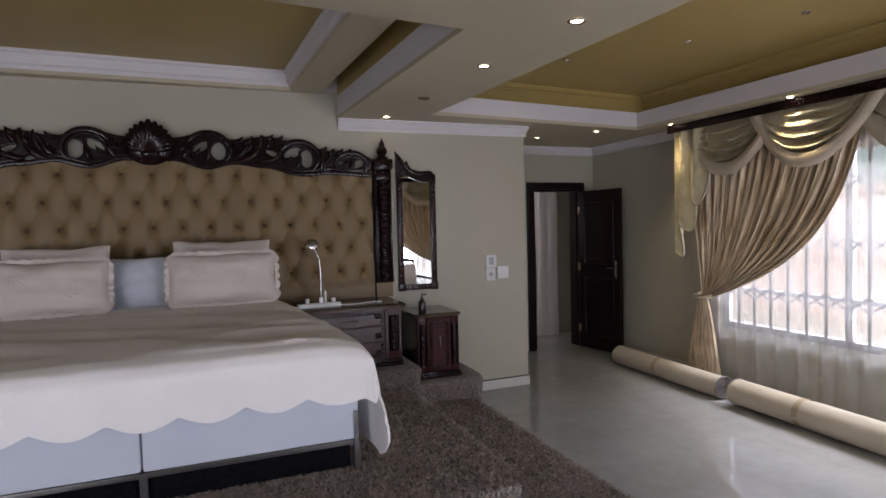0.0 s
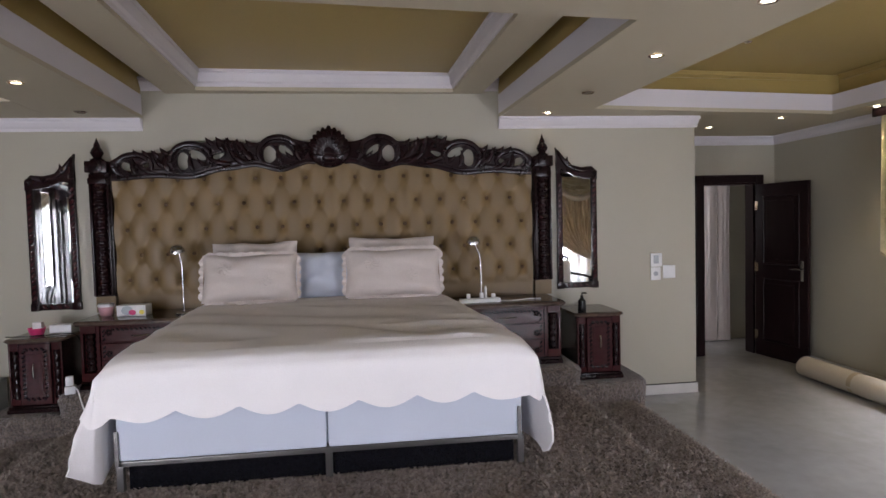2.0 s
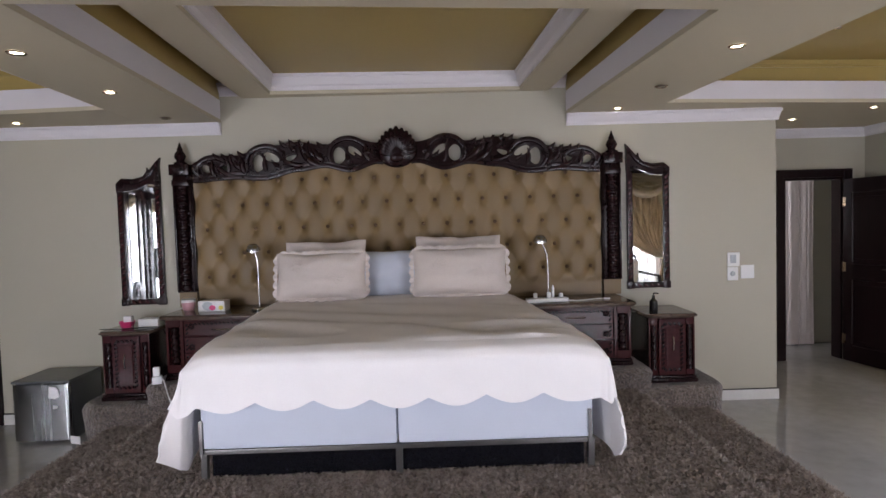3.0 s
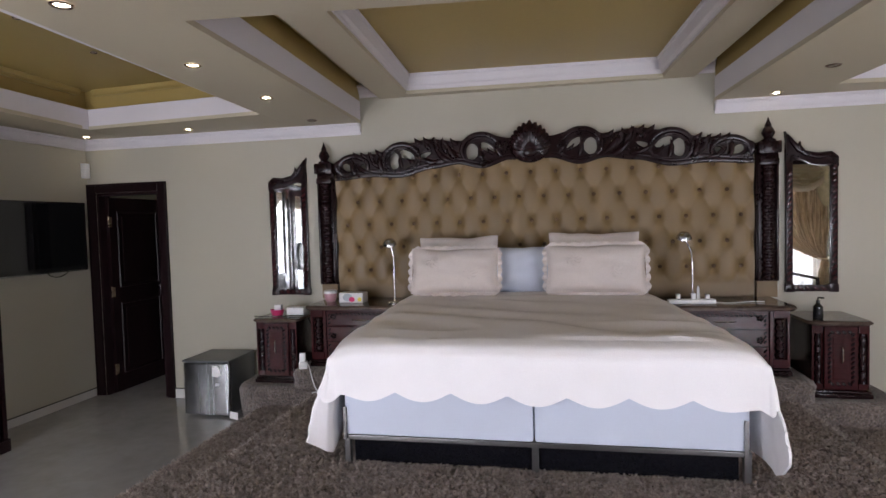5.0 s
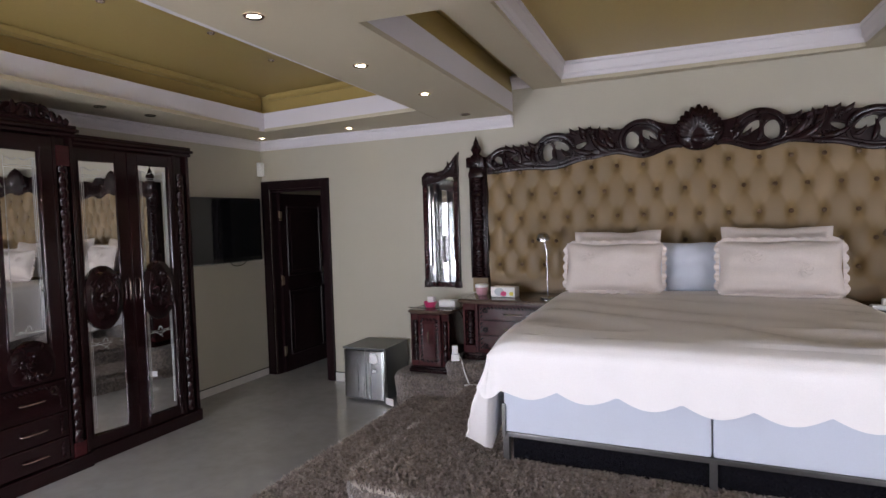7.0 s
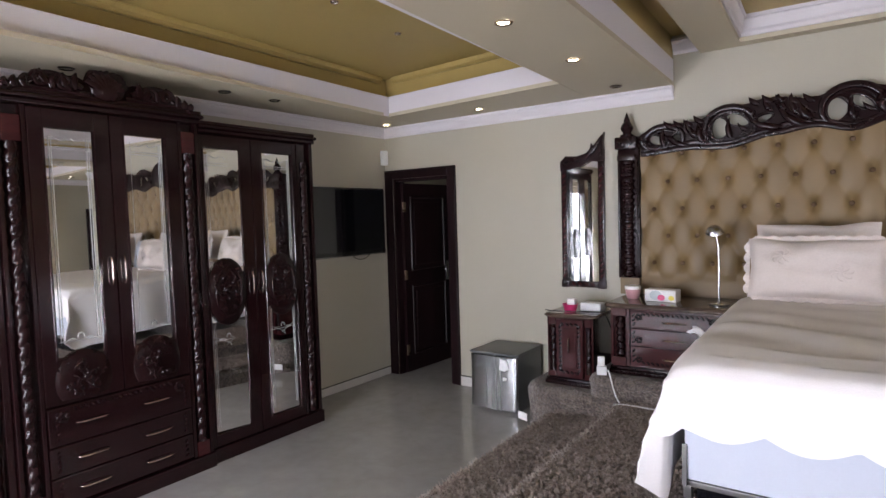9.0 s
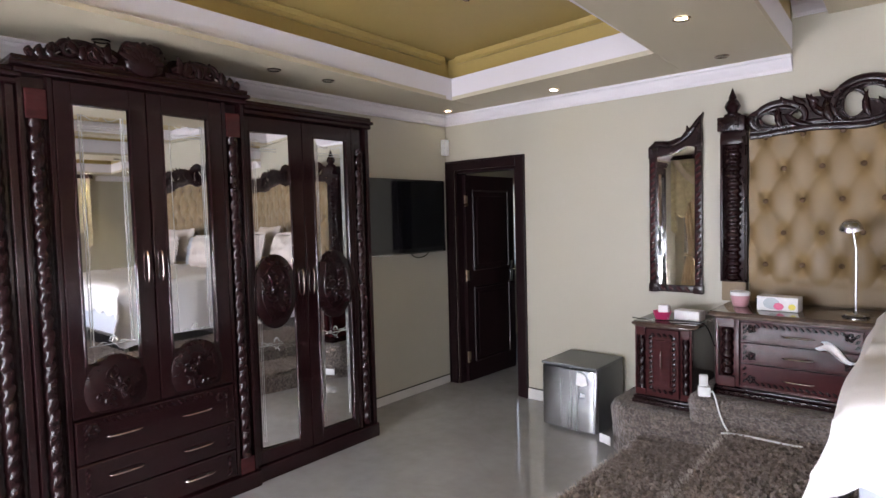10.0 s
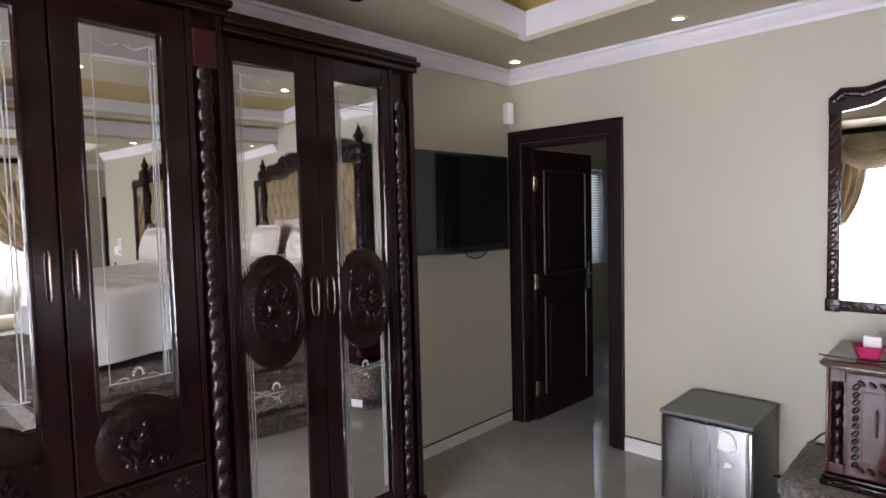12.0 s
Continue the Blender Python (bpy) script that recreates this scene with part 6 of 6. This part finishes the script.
box = thing("tissue_box", "white and pink tissue box on the nightstand", "tissue box", pose(-1.80, 4.98, NT, 0, 0, -4))
part(box, "carton", Mesh().box(-0.11, 0.11, -0.055, 0.055, 0, 0.085, 0.003), PAPER)
part(box, "print", Mesh().prism([(-0.03 + 0.045 * math.cos(k * 0.5236), 0.045 + 0.035 * math.sin(k * 0.5236)) for k in range(12)], -0.0575, -0.056), GREYPLASTIC)
part(box, "flower", Mesh().prism([(0.01 + 0.028 * math.cos(k * 0.7854), 0.03 + 0.022 * math.sin(k * 0.7854)) for k in range(8)], -0.0595, -0.058), PINK)
part(box, "corner_print", Mesh().prism([(0.08 + 0.02 * math.cos(k * 0.7854), 0.03 + 0.018 * math.sin(k * 0.7854)) for k in range(8)], -0.0575, -0.056), YELLOW)
jar = thing("jar", "pale pink jar with white lid on the nightstand", "jar", pose(-2.03, 5.03, NT))
part(jar, "body", Mesh().lathe([(0.04, 0), (0.045, 0.01), (0.055, 0.06), (0.056, 0.07)], 0, 0, 0, 20), PALEPINK, True)
part(jar, "lid", Mesh().lathe([(0.058, 0.07), (0.058, 0.09), (0.05, 0.095)], 0, 0, 0, 20), PLASTIC, True)
single("dark_bottle", Mesh().box(-0.03, 0.03, -0.02, 0.02, 0, 0.05, 0.01), BLACK, "small black bottle lying on marble", "bottle", True, m=pose(-1.93, 5.12, NT))
cloth = Mesh().grid(lambda u, v: (0.24 * u - 0.02 * math.sin(6 * v), -0.015 - 0.014 * math.sin(7 * u + 4 * v), -0.10 * u + (0.05 - 0.05 * u) * (v - 0.5) + 0.02 * math.sin(9 * u)), 24, 8)
single("cloth", cloth, PAPER, "white cloth caught in the top drawer", "cloth", True, m=pose(-1.56, 4.755, 0.497 + 0.36))

CT = 0.338 + 0.52 + 0.031
bowl = thing("basket", "small pink plastic basket on the cabinet", "basket", pose(-2.49, 4.93, CT))
part(bowl, "tub", Mesh().lathe([(0.04, 0), (0.043, 0.003), (0.06, 0.055), (0.063, 0.058), (0.056, 0.055), (0.04, 0.008)], 0, 0, 0, 20), PINK, True)
part(bowl, "carton", Mesh().box(-0.02, 0.045, -0.02, 0.02, 0.012, 0.1, 0.004), PAPER)
single("router_box", Mesh().box(-0.085, 0.085, -0.05, 0.05, 0, 0.065, 0.008), PLASTIC, "white plastic box on the cabinet", "box", True, m=pose(-2.34, 5.02, CT, 0, 0, -6))
single("cable", Mesh().tube([*bezier((-2.66, 4.84, CT + 0.012), (-2.5, 4.8, CT + 0.01), (-2.4, 4.9, CT + 0.006), (-2.27, 4.92, CT + 0.006)), *bezier((-2.24, 4.92, CT + 0.006), (-2.19, 4.93, CT), (-2.18, 4.95, CT - 0.1), (-2.17, 4.98, CT - 0.15), 8)], 0.004, 6), BLACK, "black cable trailing off the cabinet", "cable", True)
plug = thing("extension_block", "white plug adaptor on the carpeted step", "plug", pose(-2.14, 4.66, 0.497, 0, 0, 20))
part(plug, "block", Mesh().box(-0.035, 0.035, -0.03, 0.03, 0, 0.06, 0.008), PLASTIC, True)
part(plug, "adaptor", Mesh().box(-0.028, 0.022, -0.02, 0.02, 0.06, 0.13, 0.01), PLASTIC, True)
part(plug, "lead", Mesh().tube(bezier((0.03, -0.03, 0.03), (0.06, -0.1, 0.1), (0.06, -0.07, -0.1), (0.12, -0.16, -0.155)), 0.005, 6), PLASTIC, True)
single("cable", Mesh().tube(bezier((-2.0, 4.5, 0.345), (-1.9, 4.56, 0.35), (-1.75, 4.5, 0.35), (-1.6, 4.53, 0.35)), 0.006, 6), PLASTIC, "white cable on the carpet", "cable", True)
single("paper_scrap", Mesh().box(-0.05, 0.05, -0.004, 0.0, 0, 0.06, 0.001), PAPER, "white strip at the carpet edge", "paper", m=pose(-2.77, 4.63, 0.06, 0, 0, -20))
bt2 = thing("lotion_bottle", "dark pump bottle on the cabinet", "bottle", pose(1.80, 4.90, CT))
part(bt2, "body", Mesh().lathe([(0.032, 0), (0.034, 0.01), (0.032, 0.09), (0.014, 0.11), (0.012, 0.12)], 0, 0, 0, 16), BLACK, True)
part(bt2, "pump", Mesh().lathe([(0.013, 0.12), (0.013, 0.135), (0.005, 0.137), (0.005, 0.155)], 0, 0, 0, 12).tube([(0, 0, 0.155), (0.04, 0, 0.152)], 0.006, 8), BLACK, True)

sw = thing("light_switch", "white switch plates on the wall", "switch", pose(2.68, Y1 - 0.002, 1.33))
part(sw, "plate", Mesh().box(-0.055, 0.055, -0.012, 0, -0.125, 0.0, 0.006), PLASTIC, True)
part(sw, "display", Mesh().box(-0.03, 0.02, -0.016, -0.011, -0.095, -0.02, 0.003), GREYPLASTIC)
part(sw, "plate", Mesh().box(-0.055, 0.04, -0.012, 0, -0.25, -0.13, 0.006), PLASTIC, True)
part(sw, "dial", Mesh().lathe([(0.022, 0), (0.02, 0.01)], 0, 0, 0, 16).moved(pose(-0.01, -0.011, -0.19, 90, 0, 0)), GREYPLASTIC, True)
part(sw, "plate", Mesh().box(0.065, 0.185, -0.012, 0, -0.235, -0.115, 0.006), PLASTIC, True)
part(sw, "rocker", Mesh().box(0.105, 0.145, -0.016, -0.011, -0.2, -0.15, 0.003), PLASTIC, True)

# armchair seen only in the mirrors
ch = thing("armchair", "dark-framed armchair with white upholstery", "armchair", pose(3.55, 0.1, 0, 0, 0, 160))
part(ch, "seat", Mesh().box(-0.33, 0.33, -0.32, 0.3, 0.26, 0.46, 0.06), SPREAD, True)
part(ch, "backrest", Mesh().box(-0.33, 0.33, 0.2, 0.34, 0.4, 0.9, 0.06), SPREAD, True)
part(ch, "frame", Mesh().tube([(-0.36, -0.3, 0.02), (-0.36, -0.28, 0.62), (-0.36, 0.3, 0.66), (-0.36, 0.36, 0.95), (0, 0.38, 1.0), (0.36, 0.36, 0.95), (0.36, 0.3, 0.66), (0.36, -0.28, 0.62), (0.36, -0.3, 0.02)], 0.03, 8).box(-0.36, 0.36, -0.31, 0.33, 0.2, 0.27, 0.01), BLACKWOOD, True)
part(ch, "leg", Mesh().tube([(-0.33, 0.33, 0), (-0.33, 0.33, 0.5)], 0.025, 8).tube([(0.33, 0.33, 0), (0.33, 0.33, 0.5)], 0.025, 8).tube([(-0.36, -0.3, 0), (-0.36, -0.3, 0.1)], 0.03, 8).tube([(0.36, -0.3, 0), (0.36, -0.3, 0.1)], 0.03, 8), BLACKWOOD, True)
